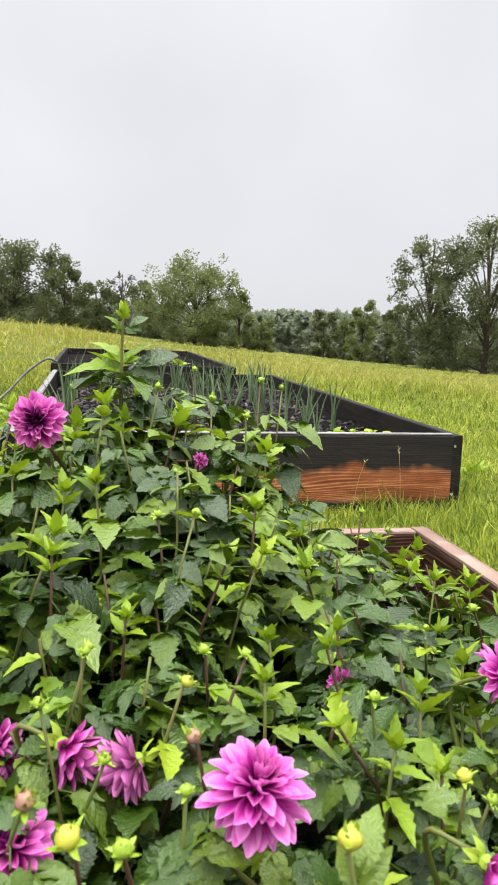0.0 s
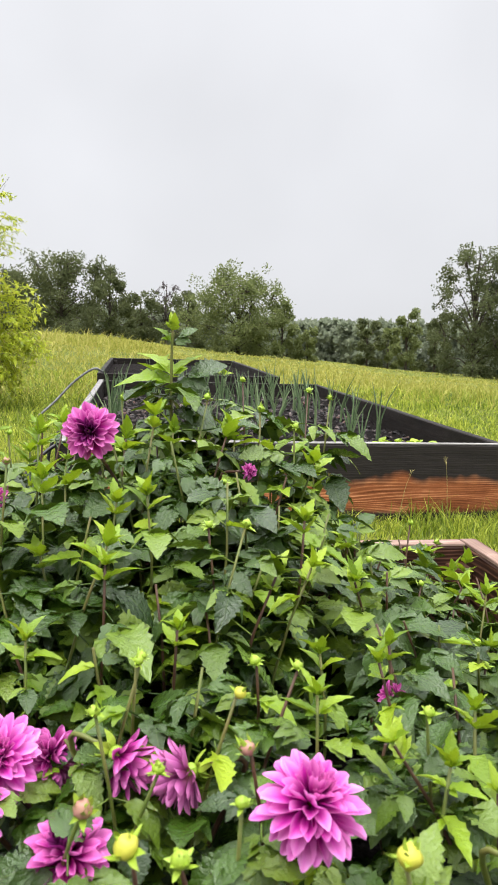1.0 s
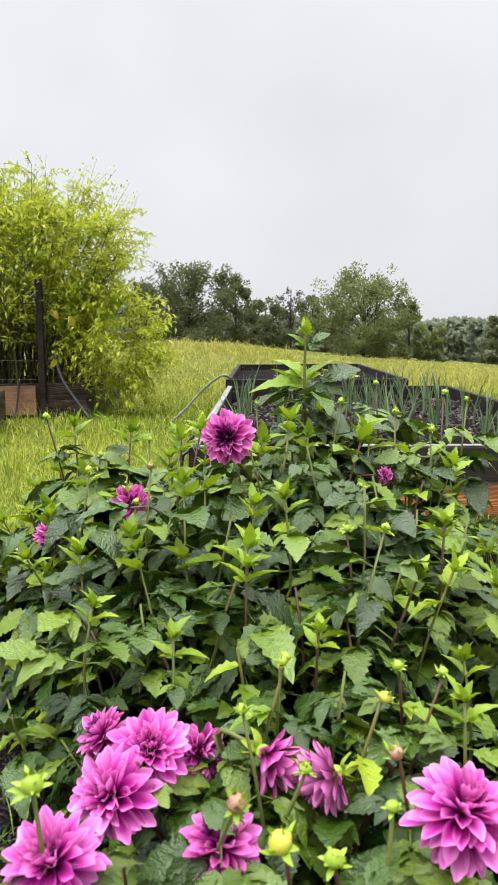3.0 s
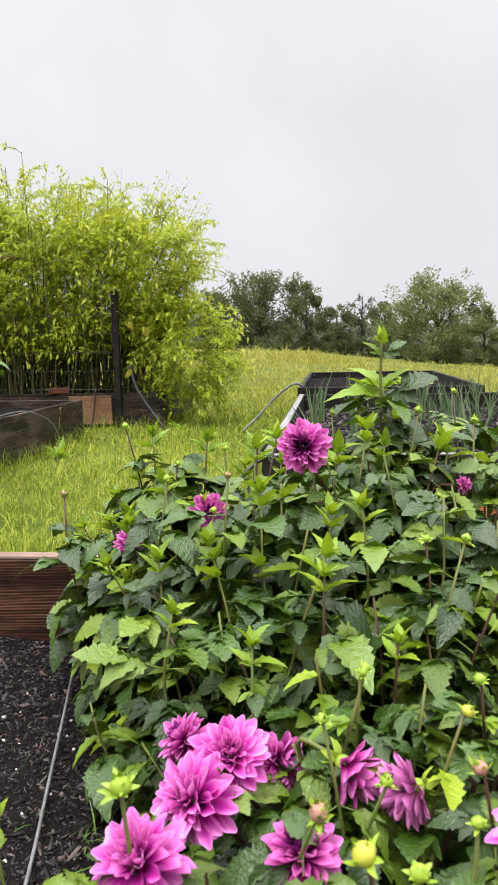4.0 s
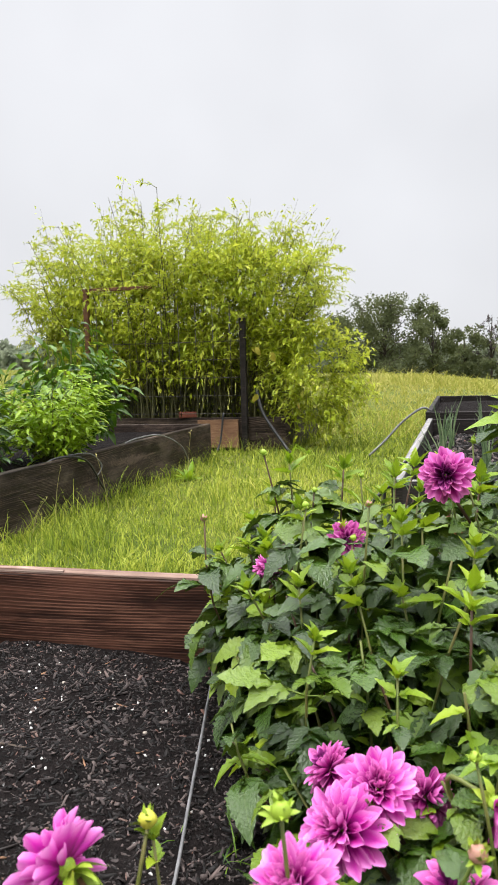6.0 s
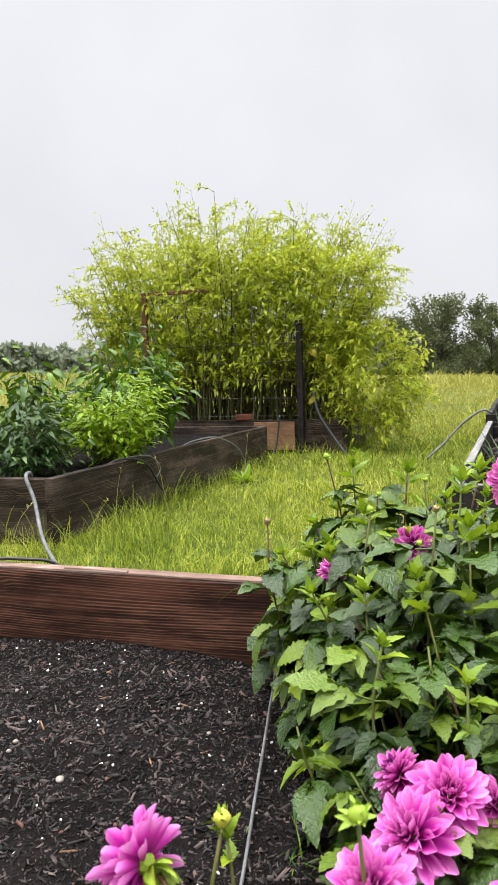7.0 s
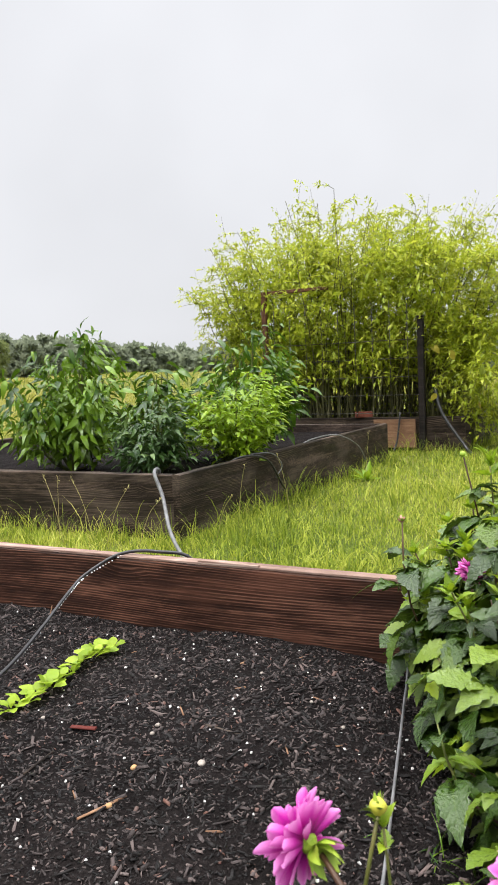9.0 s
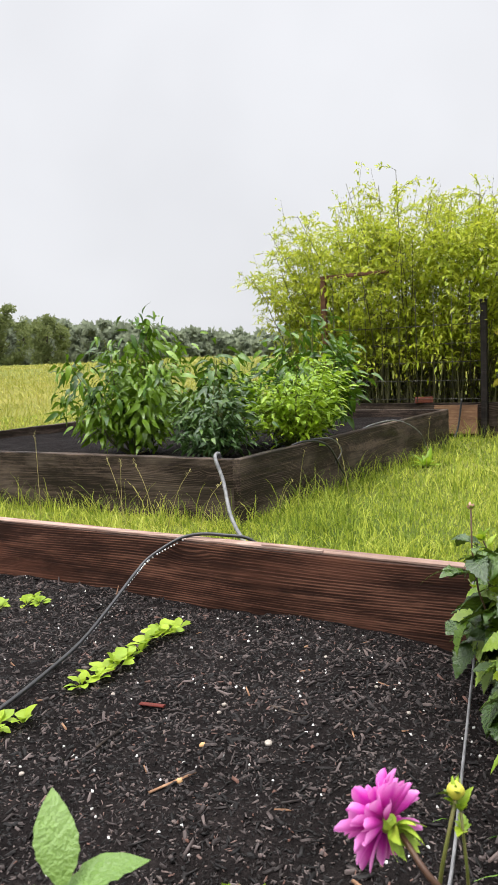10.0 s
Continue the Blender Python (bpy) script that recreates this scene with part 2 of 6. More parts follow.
def board_bm(length, height, thick, seed=0, rough=0.003, chamfer=0.004):
    """A plank along x from 0 to length, standing on z = 0, with slightly uneven edges."""
    bm = bmesh.new()
    n = max(4, int(length / 0.09))
    prof = [(-thick / 2, chamfer), (-thick / 2 + chamfer, 0), (thick / 2 - chamfer, 0), (thick / 2, chamfer), (thick / 2, height - chamfer),
            (thick / 2 - chamfer, height), (-thick / 2 + chamfer, height), (-thick / 2, height - chamfer)]
    rings = []
    for i in range(n + 1):
        x = length * i / n
        ring = []
        for y, z in prof:
            w = noise.noise((x * 3.1 + seed * 9.7, y * 20, z * 5 + seed)) * rough
            ring.append(bm.verts.new((x, y + 0.4 * w, z + (w if z > height / 2 else 0.0))))
        rings.append(ring)
    for a, b in zip(rings, rings[1:]):
        for i in range(8):
            j = (i + 1) % 8
            bm.faces.new((a[i], a[j], b[j], b[i]))
    bm.faces.new(rings[0])
    bm.faces.new(list(reversed(rings[-1])))
    bmesh.ops.recalc_face_normals(bm, faces=bm.faces)
    return bm


def box_bm(sx, sy, sz, bevel=0.003):
    bm = bmesh.new()
    bmesh.ops.create_cube(bm, size=1, matrix=Matrix.Translation((0, 0, sz / 2)) @ Matrix.Diagonal((sx, sy, sz, 1)))
    if bevel:
        bmesh.ops.bevel(bm, geom=bm.edges[:], offset=bevel, segments=1, affect="EDGES")
    return bm


def tube_bm(points, radius, sides=8, taper=1.0, closed=True):
    """A round tube along points; taper: the last radius over the first."""
    bm = bmesh.new()
    rings = []
    pts = [Vector(p) for p in points]
    for i, p in enumerate(pts):
        d = (pts[min(i + 1, len(pts) - 1)] - pts[max(i - 1, 0)]).normalized()
        a = d.orthogonal().normalized() if i == 0 else (side - d * side.dot(d)).normalized()
        side = a
        b = d.cross(a)
        r = radius * (1 + (taper - 1) * i / max(1, len(pts) - 1))
        rings.append([bm.verts.new(p + r * (a * math.cos(2 * math.pi * k / sides) + b * math.sin(2 * math.pi * k / sides))) for k in range(sides)])
    for r0, r1 in zip(rings, rings[1:]):
        for k in range(sides):
            bm.faces.new((r0[k], r0[(k + 1) % sides], r1[(k + 1) % sides], r1[k])).smooth = True
    if closed:
        bm.faces.new(list(reversed(rings[0])))
        bm.faces.new(rings[-1])
    return bm


def smooth_line(pts, steps=8):
    """A smooth curve through points (Catmull-Rom)."""
    p = [Vector(q) for q in pts]
    p = [2 * p[0] - p[1]] + p + [2 * p[-1] - p[-2]]
    out = []
    for i in range(1, len(p) - 2):
        for k in range(steps):
            t = k / steps
            out.append(0.5 * (2 * p[i] + (p[i + 1] - p[i - 1]) * t + (2 * p[i - 1] - 5 * p[i] + 4 * p[i + 1] - p[i + 2]) * t * t + (3 * p[i] - p[i - 1] - 3 * p[i + 1] + p[i + 2]) * t ** 3))
    out.append(p[-2])
    return out


# ---- ground ----
FAR_EDGE = ((-180, 0.3), (-60, -2.9), (-18, -2.9), (-8, -2.55), (0, -1.9), (7, -1.45), (10.5, -1.1), (13.5, -0.72), (16.5, -0.62), (19, -0.55), (30, -0.2), (45, 0.45), (62, 0.45), (110, 0.3), (180, 0.3))


def far_slope(az):
    return np.interp(az, [a for a, _ in FAR_EDGE], [e for _, e in FAR_EDGE])


def ground_height(x, y):
    """The meadow: level round the beds, then falling or rising gently to the tree line."""
    r = np.hypot(x, y)
    az = np.degrees(np.arctan2(-x, y))
    zf = 0.68 + 90 * np.tan(np.radians(far_slope(az)))
    k = np.clip((r - 9) / 81, 0, 1)
    z = zf * (1.35 * k - 0.35 * k * k)
    z = np.where(r > 90, zf + (r - 90) * np.minimum(np.tan(np.radians(far_slope(az))), 0.0), z)
    bump = 0.03 * np.sin(x * 0.9 + 1.3) * np.cos(y * 0.7) + 0.10 * np.sin(x * 0.21) * np.sin(y * 0.17 + 1)
    return z + bump * np.clip((r - 5) / 12, 0, 1)


def build_ground():
    rad = np.concatenate([[0.0], np.geomspace(0.6, 1500, 90)])
    ang = np.radians(np.arange(0, 360, 3.0))
    X = rad[:, None] * np.sin(ang)
    Y = rad[:, None] * np.cos(ang)
    Z = ground_height(X, Y)
    V = np.stack([X, Y, Z], -1).reshape(-1, 3)
    n = len(ang)
    i, j = np.meshgrid(np.arange(1, len(rad) - 1), np.arange(n), indexing="ij")
    k = (j + 1) % n
    Q = np.stack([i * n + j, (i + 1) * n + j, (i + 1) * n + k, i * n + k], -1).reshape(-1, 4)
    j = np.arange(n)
    tri = np.stack([0 * j, n + j, n + (j + 1) % n, n + (j + 1) % n], -1)
    bm = bmesh.new()
    me = fast_mesh("ground", V, Q, GROUND, smooth=True)
    bm.from_mesh(me)
    bm.verts.ensure_lookup_table()
    for a, b, c, _ in tri:
        bm.faces.new((bm.verts[0], bm.verts[c], bm.verts[b]))
    bmesh.ops.remove_doubles(bm, verts=[bm.verts[q] for q in range(n)], dist=1e-6)
    bmesh.ops.recalc_face_normals(bm, faces=bm.faces)
    bm.to_mesh(me)
    bm.free()
    ob = new("ground", me)
    return tagged(ob, "gently sloping meadow of long yellow-green grass", "ground", kind="structure")


build_ground()


# ---- raised beds ----
BED_H = 0.286
THICK = 0.038


def board(bed, base, u0, u1, v, z, along, material, label="", height=BED_H, seed=0, name="board", thick=THICK, rough=0.003):
    """A plank of a bed, along 'u' at v, or along 'v' at u (then v names u and u0, u1 are the ends)."""
    bm = board_bm(abs(u1 - u0), height, thick, seed, rough)
    if along == "u":
        m = Matrix.Translation((u0 - base[0], v - base[1], z))
    else:
        m = Matrix.Translation((v - base[0], u0 - base[1], z)) @ Matrix.Rotation(math.pi / 2, 4, "Z")
    return part(name, bm, material, bed, label, m)


def raised_bed(u0, u1, v0, v1, z, label, mats, group="raised garden beds", posts=True):
    """Four planks round a rectangle, with inner corner posts. mats: front, right, back, left. The sides lap over the ends of front and back."""
    bed = thing("raised_bed", garden_pose(u0, v0, z), label, "raised bed", group)
    base = (u0, v0)
    t = THICK
    bs = [board(bed, base, u0 + t, u1 - t, v0 + t / 2, 0, "u", mats[0], seed=1),
          board(bed, base, v0, v1, u1 - t / 2, 0, "v", mats[1], seed=2),
          board(bed, base, u0 + t, u1 - t, v1 - t / 2, 0, "u", mats[2], seed=3),
          board(bed, base, v0, v1, u0 + t / 2, 0, "v", mats[3], seed=4)]
    if posts:
        for pu in (u0 + t + 0.021, u1 - t - 0.021):
            for pv in (v0 + t + 0.021, v1 - t - 0.021):
                part("corner_post", box_bm(0.04, 0.04, BED_H - 0.03), mats[1], bed, m=Matrix.Translation((pu - u0, pv - v0, 0)))
    return bed, bs


NEAR = dict(u0=-2.75, u1=0.655, v0=-0.30, v1=1.40)
near_bed, near_boards = raised_bed(NEAR["u0"], NEAR["u1"], NEAR["v0"], NEAR["v1"], 0.0, "dark red-brown plank bed with pale sawn top edges", (WOOD_NEAR, WOOD_NEAR, WOOD_NEAR, WOOD_NEAR))
bed_onion, onion_boards = raised_bed(-0.28, 1.375, 2.68, 5.83, 0.0, "black scorched plank bed with a half orange front, planted with onions", (WOOD_HALF, WOOD_BLACK, WOOD_BLACK, WOOD_BLACK))
bed_back, _ = raised_bed(-0.30, 1.10, 5.95, 8.9, 0.045, "black scorched plank bed standing behind the onion bed", (WOOD_BLACK, WOOD_BLACK, WOOD_BLACK, WOOD_BLACK))
bed_pepper, pepper_boards = raised_bed(-4.60, -1.89, 2.70, 5.60, 0.0, "weathered dark grey plank bed planted with pepper bushes", (WOOD_GREY, WOOD_GREY, WOOD_GREY, WOOD_GREY))
bed_shrub, shrub_boards = raised_bed(-5.2, -1.42, 6.30, 7.6, 0.0, "weathered dark plank bed under the tall willowy shrub", (WOOD_GREY, WOOD_GREY, WOOD_GREY, WOOD_GREY))

# ---- soil in the beds ----
def soil_material():
    m = Nodes("black_wood_mulch", 0.95, 0.05)
    v = m.coords()
    a, b = m.noise(v, 9.0, 5.0), m.noise(v, 130.0, 4.0, 0.7)
    m.color(m.ramp(m.math("ADD", m.math("MULTIPLY", a, 0.4), m.math("MULTIPLY", b, 0.6)), (0.35, (0.004, 0.0034, 0.0033)), (0.55, (0.014, 0.0115, 0.0112)), (0.75, (0.038, 0.031, 0.030))))
    m.bump(b, 1.0, 0.012)
    return m.mat


def chip_material():
    m = Nodes("mulch_chip", 0.55, 0.22)
    r = m.add("NewGeometry").outputs["Random Per Island"]
    m.color(m.ramp(r, (0.0, (0.003, 0.0026, 0.0027)), (0.48, (0.012, 0.0098, 0.0095)), (0.8, (0.060, 0.047, 0.045)), (0.95, (0.130, 0.102, 0.095)), (1.0, (0.12, 0.06, 0.045))))
    m.bump(m.noise(m.coords((1, 1, 1)), 260.0, 2.0), 0.5, 0.003)
    return m.mat


SOIL, CHIP = soil_material(), chip_material()
PEBBLE = plain_material("pale_pebble", (0.20, 0.17, 0.145), (0.46, 0.41, 0.36), 0.7, 90)
PEBBLE_TAN = plain_material("tan_pebble", (0.35, 0.19, 0.08), (0.55, 0.34, 0.16), 0.7, 60)
PERLITE = plain_material("white_perlite", (0.42, 0.41, 0.40), (0.68, 0.67, 0.66), 0.8, 80)
SCREW = plain_material("zinc_screw", (0.45, 0.45, 0.44), (0.6, 0.6, 0.58), 0.4, 60, 0.1, 0.8)
TUBE_BLACK = plain_material("black_poly_tube", (0.012, 0.012, 0.013), (0.03, 0.03, 0.032), 0.35, 40, 0.1)
TUBE_GREY = plain_material("dusty_grey_tube", (0.10, 0.10, 0.105), (0.20, 0.20, 0.205), 0.45, 40, 0.15)


def soil_height(u, v, base, amp):
    dip = 0.030 * math.exp(-((u + 0.42) / 0.28) ** 2 - ((v - 1.34) / 0.16) ** 2) if base == 0.135 else 0.0
    return base - dip + amp * (noise.noise((u * 2.1, v * 2.1, base * 7)) * 0.6 + noise.noise((u * 7.3, v * 7.3, 3.0)) * 0.3 + noise.noise((u * 21, v * 21, 5.0)) * 0.18)


def soil_sheet(name, u0, u1, v0, v1, base, amp, step, label):
    nu, nv = int((u1 - u0) / step) + 1, int((v1 - v0) / step) + 1
    V, Q = [], []
    for i in range(nu + 1):
        for j in range(nv + 1):
            u, v = u0 + (u1 - u0) * i / nu, v0 + (v1 - v0) * j / nv
            V.append(garden(u, v, soil_height(u, v, base, amp)))
    for i in range(nu):
        for j in range(nv):
            a = i * (nv + 1) + j
            Q.append((a, a + nv + 1, a + nv + 2, a + 1))
    ob = new(name, fast_mesh(name, V, Q, SOIL, smooth=True))
    return tagged(ob, label, "soil", kind="stuff")


def scatter_boxes(name, n, area, base, amp, lengths, widths, heights, material, seed, label, category):
    """Many small loose slivers lying on the soil, in one mesh."""
    rng = np.random.default_rng(seed)
    u, v = rng.uniform(area[0], area[1], n), rng.uniform(area[2], area[3], n)
    z = np.array([soil_height(a, b, base, amp) for a, b in zip(u, v)])
    L, W, T = (rng.uniform(*lengths, n) * rng.uniform(0.5, 1, n), rng.uniform(*widths, n), rng.uniform(*heights, n))
    yaw, pitch, roll = rng.uniform(0, 2 * np.pi, n), rng.normal(0, 0.38, n), rng.normal(0, 0.5, n)
    corner = np.array([(x, y, q) for q in (-1, 1) for x, y in ((-1, -0.7), (1, -1), (0.8, 1), (-1, 0.8))], float) / 2
    P = corner[None] * np.stack([L, W, T], -1)[:, None]
    P = P * rng.uniform(0.75, 1.2, (n, 8, 1))
    cp, sp, cr, sr, cy, sy = np.cos(pitch), np.sin(pitch), np.cos(roll), np.sin(roll), np.cos(yaw), np.sin(yaw)
    x, y, q = P[..., 0], P[..., 1], P[..., 2]
    y, q = y * cr[:, None] - q * sr[:, None], y * sr[:, None] + q * cr[:, None]
    x, q = x * cp[:, None] + q * sp[:, None], -x * sp[:, None] + q * cp[:, None]
    x, y = x * cy[:, None] - y * sy[:, None], x * sy[:, None] + y * cy[:, None]
    cu, cv = u * CU - v * SU, u * SU + v * CU
    P = np.stack([x + cu[:, None], y + cv[:, None], q + (z + T * 0.35)[:, None]], -1).reshape(-1, 3)
    f = np.array([(4, 5, 6, 7), (0, 1, 5, 4), (1, 2, 6, 5), (2, 3, 7, 6), (3, 0, 4, 7)])
    Q = (f[None] + 8 * np.arange(n)[:, None, None]).reshape(-1, 4)
    ob = new(name, fast_mesh(name, P, Q, material))
    return tagged(ob, label, category, kind="stuff")


NB, NA = 0.135, 0.035
soil_sheet("mulch", NEAR["u0"] + THICK, NEAR["u1"] - THICK, NEAR["v0"] + THICK, NEAR["v1"] - THICK, NB, NA, 0.022, "black shredded wood mulch filling the near bed")
soil_sheet("mulch", -0.242, 1.337, 2.718, 5.792, 0.185, 0.06, 0.05, "black mulch filling the onion bed")
soil_sheet("mulch", -0.262, 1.062, 5.99, 8.86, 0.27, 0.03, 0.08, "black mulch filling the bed behind the onions")
soil_sheet("mulch", -4.562, -1.928, 2.738, 5.562, 0.225, 0.03, 0.06, "dark soil filling the pepper bed")
soil_sheet("mulch", -5.162, -1.458, 6.34, 7.56, 0.20, 0.03, 0.1, "dark soil filling the shrub bed")
scatter_boxes("mulch_chips", 50000, (-2.0, -0.15, 0.25, 1.355), NB, NA, (0.003, 0.013), (0.0008, 0.0026), (0.0008, 0.0022), CHIP, 5, "loose black and dark brown bark chips", "mulch")
scatter_boxes("mulch_chips", 2000, (-2.1, 0.1, 0.25, 1.355), NB, NA + 0.004, (0.014, 0.034), (0.002, 0.005), (0.0015, 0.004), CHIP, 15, "larger loose strips of black bark", "mulch")
scatter_boxes("mulch_chips", 7000, (NEAR["u0"] + 0.05, NEAR["u1"] - 0.05, NEAR["v0"] + 0.05, 1.35), NB, NA, (0.006, 0.024), (0.002, 0.006), (0.0015, 0.004), CHIP, 16, "loose black bark chips over the whole near bed", "mulch")
scatter_boxes("mulch_chips", 3000, (-0.22, 1.31, 2.74, 5.7), 0.185, 0.06, (0.015, 0.06), (0.006, 0.02), (0.004, 0.012), CHIP, 6, "loose black bark chips in the onion bed", "mulch")
scatter_boxes("perlite", 480, (-2.3, 0.2, 0.15, 1.35), NB, NA, (0.002, 0.0055), (0.002, 0.0045), (0.0015, 0.004), PERLITE, 7, "scattered white perlite crumbs in the mulch", "perlite")
scatter_boxes("wood_splinters", 60, (-2.0, 0.0, 0.15, 1.33), NB, NA, (0.02, 0.055), (0.002, 0.004), (0.0015, 0.003), WOOD_TAN, 8, "thin brown wood splinters lying on the mulch", "splinters")


def pebble(u, v, size, material, label, z=None, seed=0, group="pebbles on the mulch"):
    bm = bmesh.new()
    size *= 0.72
    bmesh.ops.create_icosphere(bm, subdivisions=2, radius=size)
    for w in bm.verts:
        w.co *= 1 + 0.28 * noise.noise(w.co * (0.9 / size) + Vector((seed * 3.1, 0, seed)))
        w.co.z *= 0.7
    me = bpy.data.meshes.new("pebble")
    bm.to_mesh(me)
    bm.free()
    me.materials.append(material)
    me.shade_smooth()
    ob = new("pebble", me)
    ob.matrix_basis = garden_pose(u, v, soil_height(u, v, NB, NA) + size * 0.4, seed * 47)
    return tagged(ob, label, "pebble", group)


for k, (u, v, s) in enumerate(((-0.665, 0.845, 0.0085), (-0.745, 0.79, 0.007), (-0.80, 0.93, 0.006), (-0.72, 0.70, 0.0065), (-1.0, 0.88, 0.0055), (-0.79, 0.90, 0.0055), (-0.94, 0.62, 0.006), (-0.52, 1.04, 0.005), (-0.73, 1.17, 0.005), (-0.60, 1.10, 0.0045), (-1.16, 1.15, 0.005), (-0.92, 1.1, 0.005))):
    tan = k in (1, 3)
    pebble(u, v, s, PEBBLE_TAN if tan else PEBBLE, "tan pebble lying on the black mulch" if tan else "pale grey pebble lying on the black mulch", seed=k)
for k, (u, v, ln, tu, lab, mt) in enumerate(((-0.93, 0.87, 0.045, 12, "reddish sliver of wood on the mulch", wood_material("red_bark", (0.06, 0.010, 0.008), (0.11, 0.020, 0.014), (0.16, 0.045, 0.03))),
                                              (-0.90, 0.73, 0.07, 95, "long dark sliver of bark on the mulch", WOOD_GREY),
                                              (-0.74, 0.66, 0.075, 70, "long brown sliver of wood on the mulch", WOOD_TAN),
                                              (-0.72, 0.95, 0.10, -8, "thin dark twig lying on the mulch", WOOD_GREY))):
    ob = part("wood_sliver", board_bm(ln, 0.003, 0.009 if k == 0 else 0.0042, k, 0.002, 0.001), mt, None)
    ob.matrix_basis = garden_pose(u, v, soil_height(u, v, NB, NA) + 0.002, tu)
    tagged(ob, lab, "wood sliver", "slivers on the mulch")

# pale sawn top edges of the near bed and its corner
t2 = THICK / 2
for (a, b, w, along, sd) in ((NEAR["u0"] + THICK, NEAR["u1"] - THICK, NEAR["v1"] - t2, "u", 11), (NEAR["v0"], NEAR["v1"], NEAR["u1"] - t2, "v", 12)):
    board(near_bed, (NEAR["u0"], NEAR["v0"]), a, b, w, BED_H + 0.001, along, WOOD_EDGE, "pale sawn top edge", 0.004, sd, "top_edge", THICK - 0.004, 0.002)
board(bed_onion, (-0.28, 2.68), -0.24, 1.335, 2.68 + t2, BED_H + 0.001, "u", WOOD_PALE, "pale top edge", 0.005, 14, "top_edge", THICK - 0.004, 0.001)
board(bed_onion, (-0.28, 2.68), 2.68, 5.83, -0.28 + t2, BED_H + 0.001, "v", WOOD_PALE, "pale grey top edge", 0.004, 15, "top_edge", THICK - 0.004, 0.001)
# a raw strip low on the inside of the far plank, and a splinter lifting from its top edge
RED_RAW = wood_material("raw_red_wood", (0.07, 0.02, 0.012), (0.13, 0.042, 0.026), (0.22, 0.09, 0.055))
board(near_bed, (NEAR["u0"], NEAR["v0"]), -0.53, -0.20, NEAR["v1"] - THICK - 0.005, 0.0, "u", RED_RAW, "raw red-brown lower strip", 0.142, 21, "lower_board", 0.008)
board(near_bed, (NEAR["u0"], NEAR["v0"]), -0.98, -0.83, NEAR["v1"] - THICK + 0.006, BED_H + 0.004, "u", WOOD_EDGE, "lifting pale splinter", 0.004, 22, "splinter", 0.010, 0.003)
for su, sz in ((1.345, 0.245), (1.345, 0.06), (0.30, 0.25)):
    part("screw", tube_bm([(su + 0.28, -0.003, sz), (su + 0.28, 0.004, sz)], 0.005, 8), SCREW, bed_onion, "pale screw head")
# stub of tan post and red block at the shrub bed
board(bed_shrub, (-5.2, 6.30), -2.22, -1.86, 6.27, 0.03, "u", WOOD_TAN, "unstained tan plank", 0.24, 16, "patch_board", 0.02)


# ---- hoses ----
def hose(points, radius, material, label, sides=8, name="hose"):
    ob = part(name, tube_bm(smooth_line(points), radius, sides), material, None)
    return tagged(ob, label, "hose", "irrigation hoses")


hose([garden(-0.30, 0.45, 0.145), garden(-0.335, 0.66, 0.148), garden(-0.385, 0.87, 0.148), garden(-0.44, 1.10, 0.152), garden(-0.475, 1.25, 0.17), garden(-0.50, 1.335, 0.255), garden(-0.51, 1.37, 0.30), garden(-0.53, 1.42, 0.27), garden(-0.55, 1.46, 0.06), garden(-0.6, 1.6, 0.02)], 0.0022, TUBE_GREY, "thin grey drip hose running over the mulch")
drip = hose([garden(-1.07, 0.50, 0.148), garden(-1.11, 0.72, 0.150), garden(-1.165, 0.91, 0.153), garden(-1.199, 1.02, 0.161), garden(-1.246, 1.15, 0.181), garden(-1.262, 1.26, 0.227), garden(-1.25, 1.31, 0.258), garden(-1.197, 1.372, 0.294), garden(-1.11, 1.40, 0.299), garden(-1.03, 1.435, 0.27), garden(-1.02, 1.50, 0.10), garden(-1.1, 1.6, 0.012), garden(-1.55, 2.25, 0.012)], 0.0040, TUBE_BLACK, "black drip hose beaded with water, looped over the plank")
hose([garden(-2.06, 2.80, 0.235), garden(-2.02, 2.735, 0.302), garden(-2.0, 2.675, 0.292), garden(-1.94, 2.64, 0.20), garden(-1.83, 2.52, 0.08), garden(-1.68, 2.38, 0.015), garden(-1.55, 2.25, 0.012)], 0.0082, TUBE_GREY, "grey hose hung over the corner of the pepper bed")
hose([garden(-2.0, 3.2, 0.24), garden(-1.90, 3.30, 0.296), garden(-1.865, 3.50, 0.255), garden(-1.86, 3.66, 0.10), garden(-1.86, 3.78, 0.006)], 0.006, TUBE_BLACK, "black hose hanging down the side of the pepper bed")
hose([garden(-1.92, 3.42, 0.295), garden(-1.865, 3.55, 0.285), garden(-1.86, 3.66, 0.21), garden(-1.87, 3.60, 0.15)], 0.003, TUBE_GREY, "thin grey loop of drip line on the plank")
hose([garden(-1.94, 4.05, 0.27), garden(-1.885, 4.18, 0.305), garden(-1.86, 4.5, 0.295), garden(-1.858, 4.86, 0.19), garden(-1.858, 5.02, 0.05), garden(-1.85, 5.05, 0.006)], 0.004, TUBE_GREY, "thin drip line arching down the pepper bed")
hose([garden(-0.13, 2.95, 0.21), garden(-0.20, 2.9, 0.335), garden(-0.27, 2.88, 0.31), garden(-0.32, 2.87, 0.22), garden(-0.34, 2.86, 0.008), garden(-0.45, 2.9, 0.008)], 0.006, TUBE_BLACK, "black hose looping over the onion bed side")
hose([garden(-0.20, 2.80, 0.24), garden(-0.27, 2.75, 0.27), garden(-0.36, 2.70, 0.20), garden(-0.5, 2.6, 0.008), garden(-0.8, 2.5, 0.008)], 0.007, TUBE_BLACK, "black hose running off beside the onion bed")
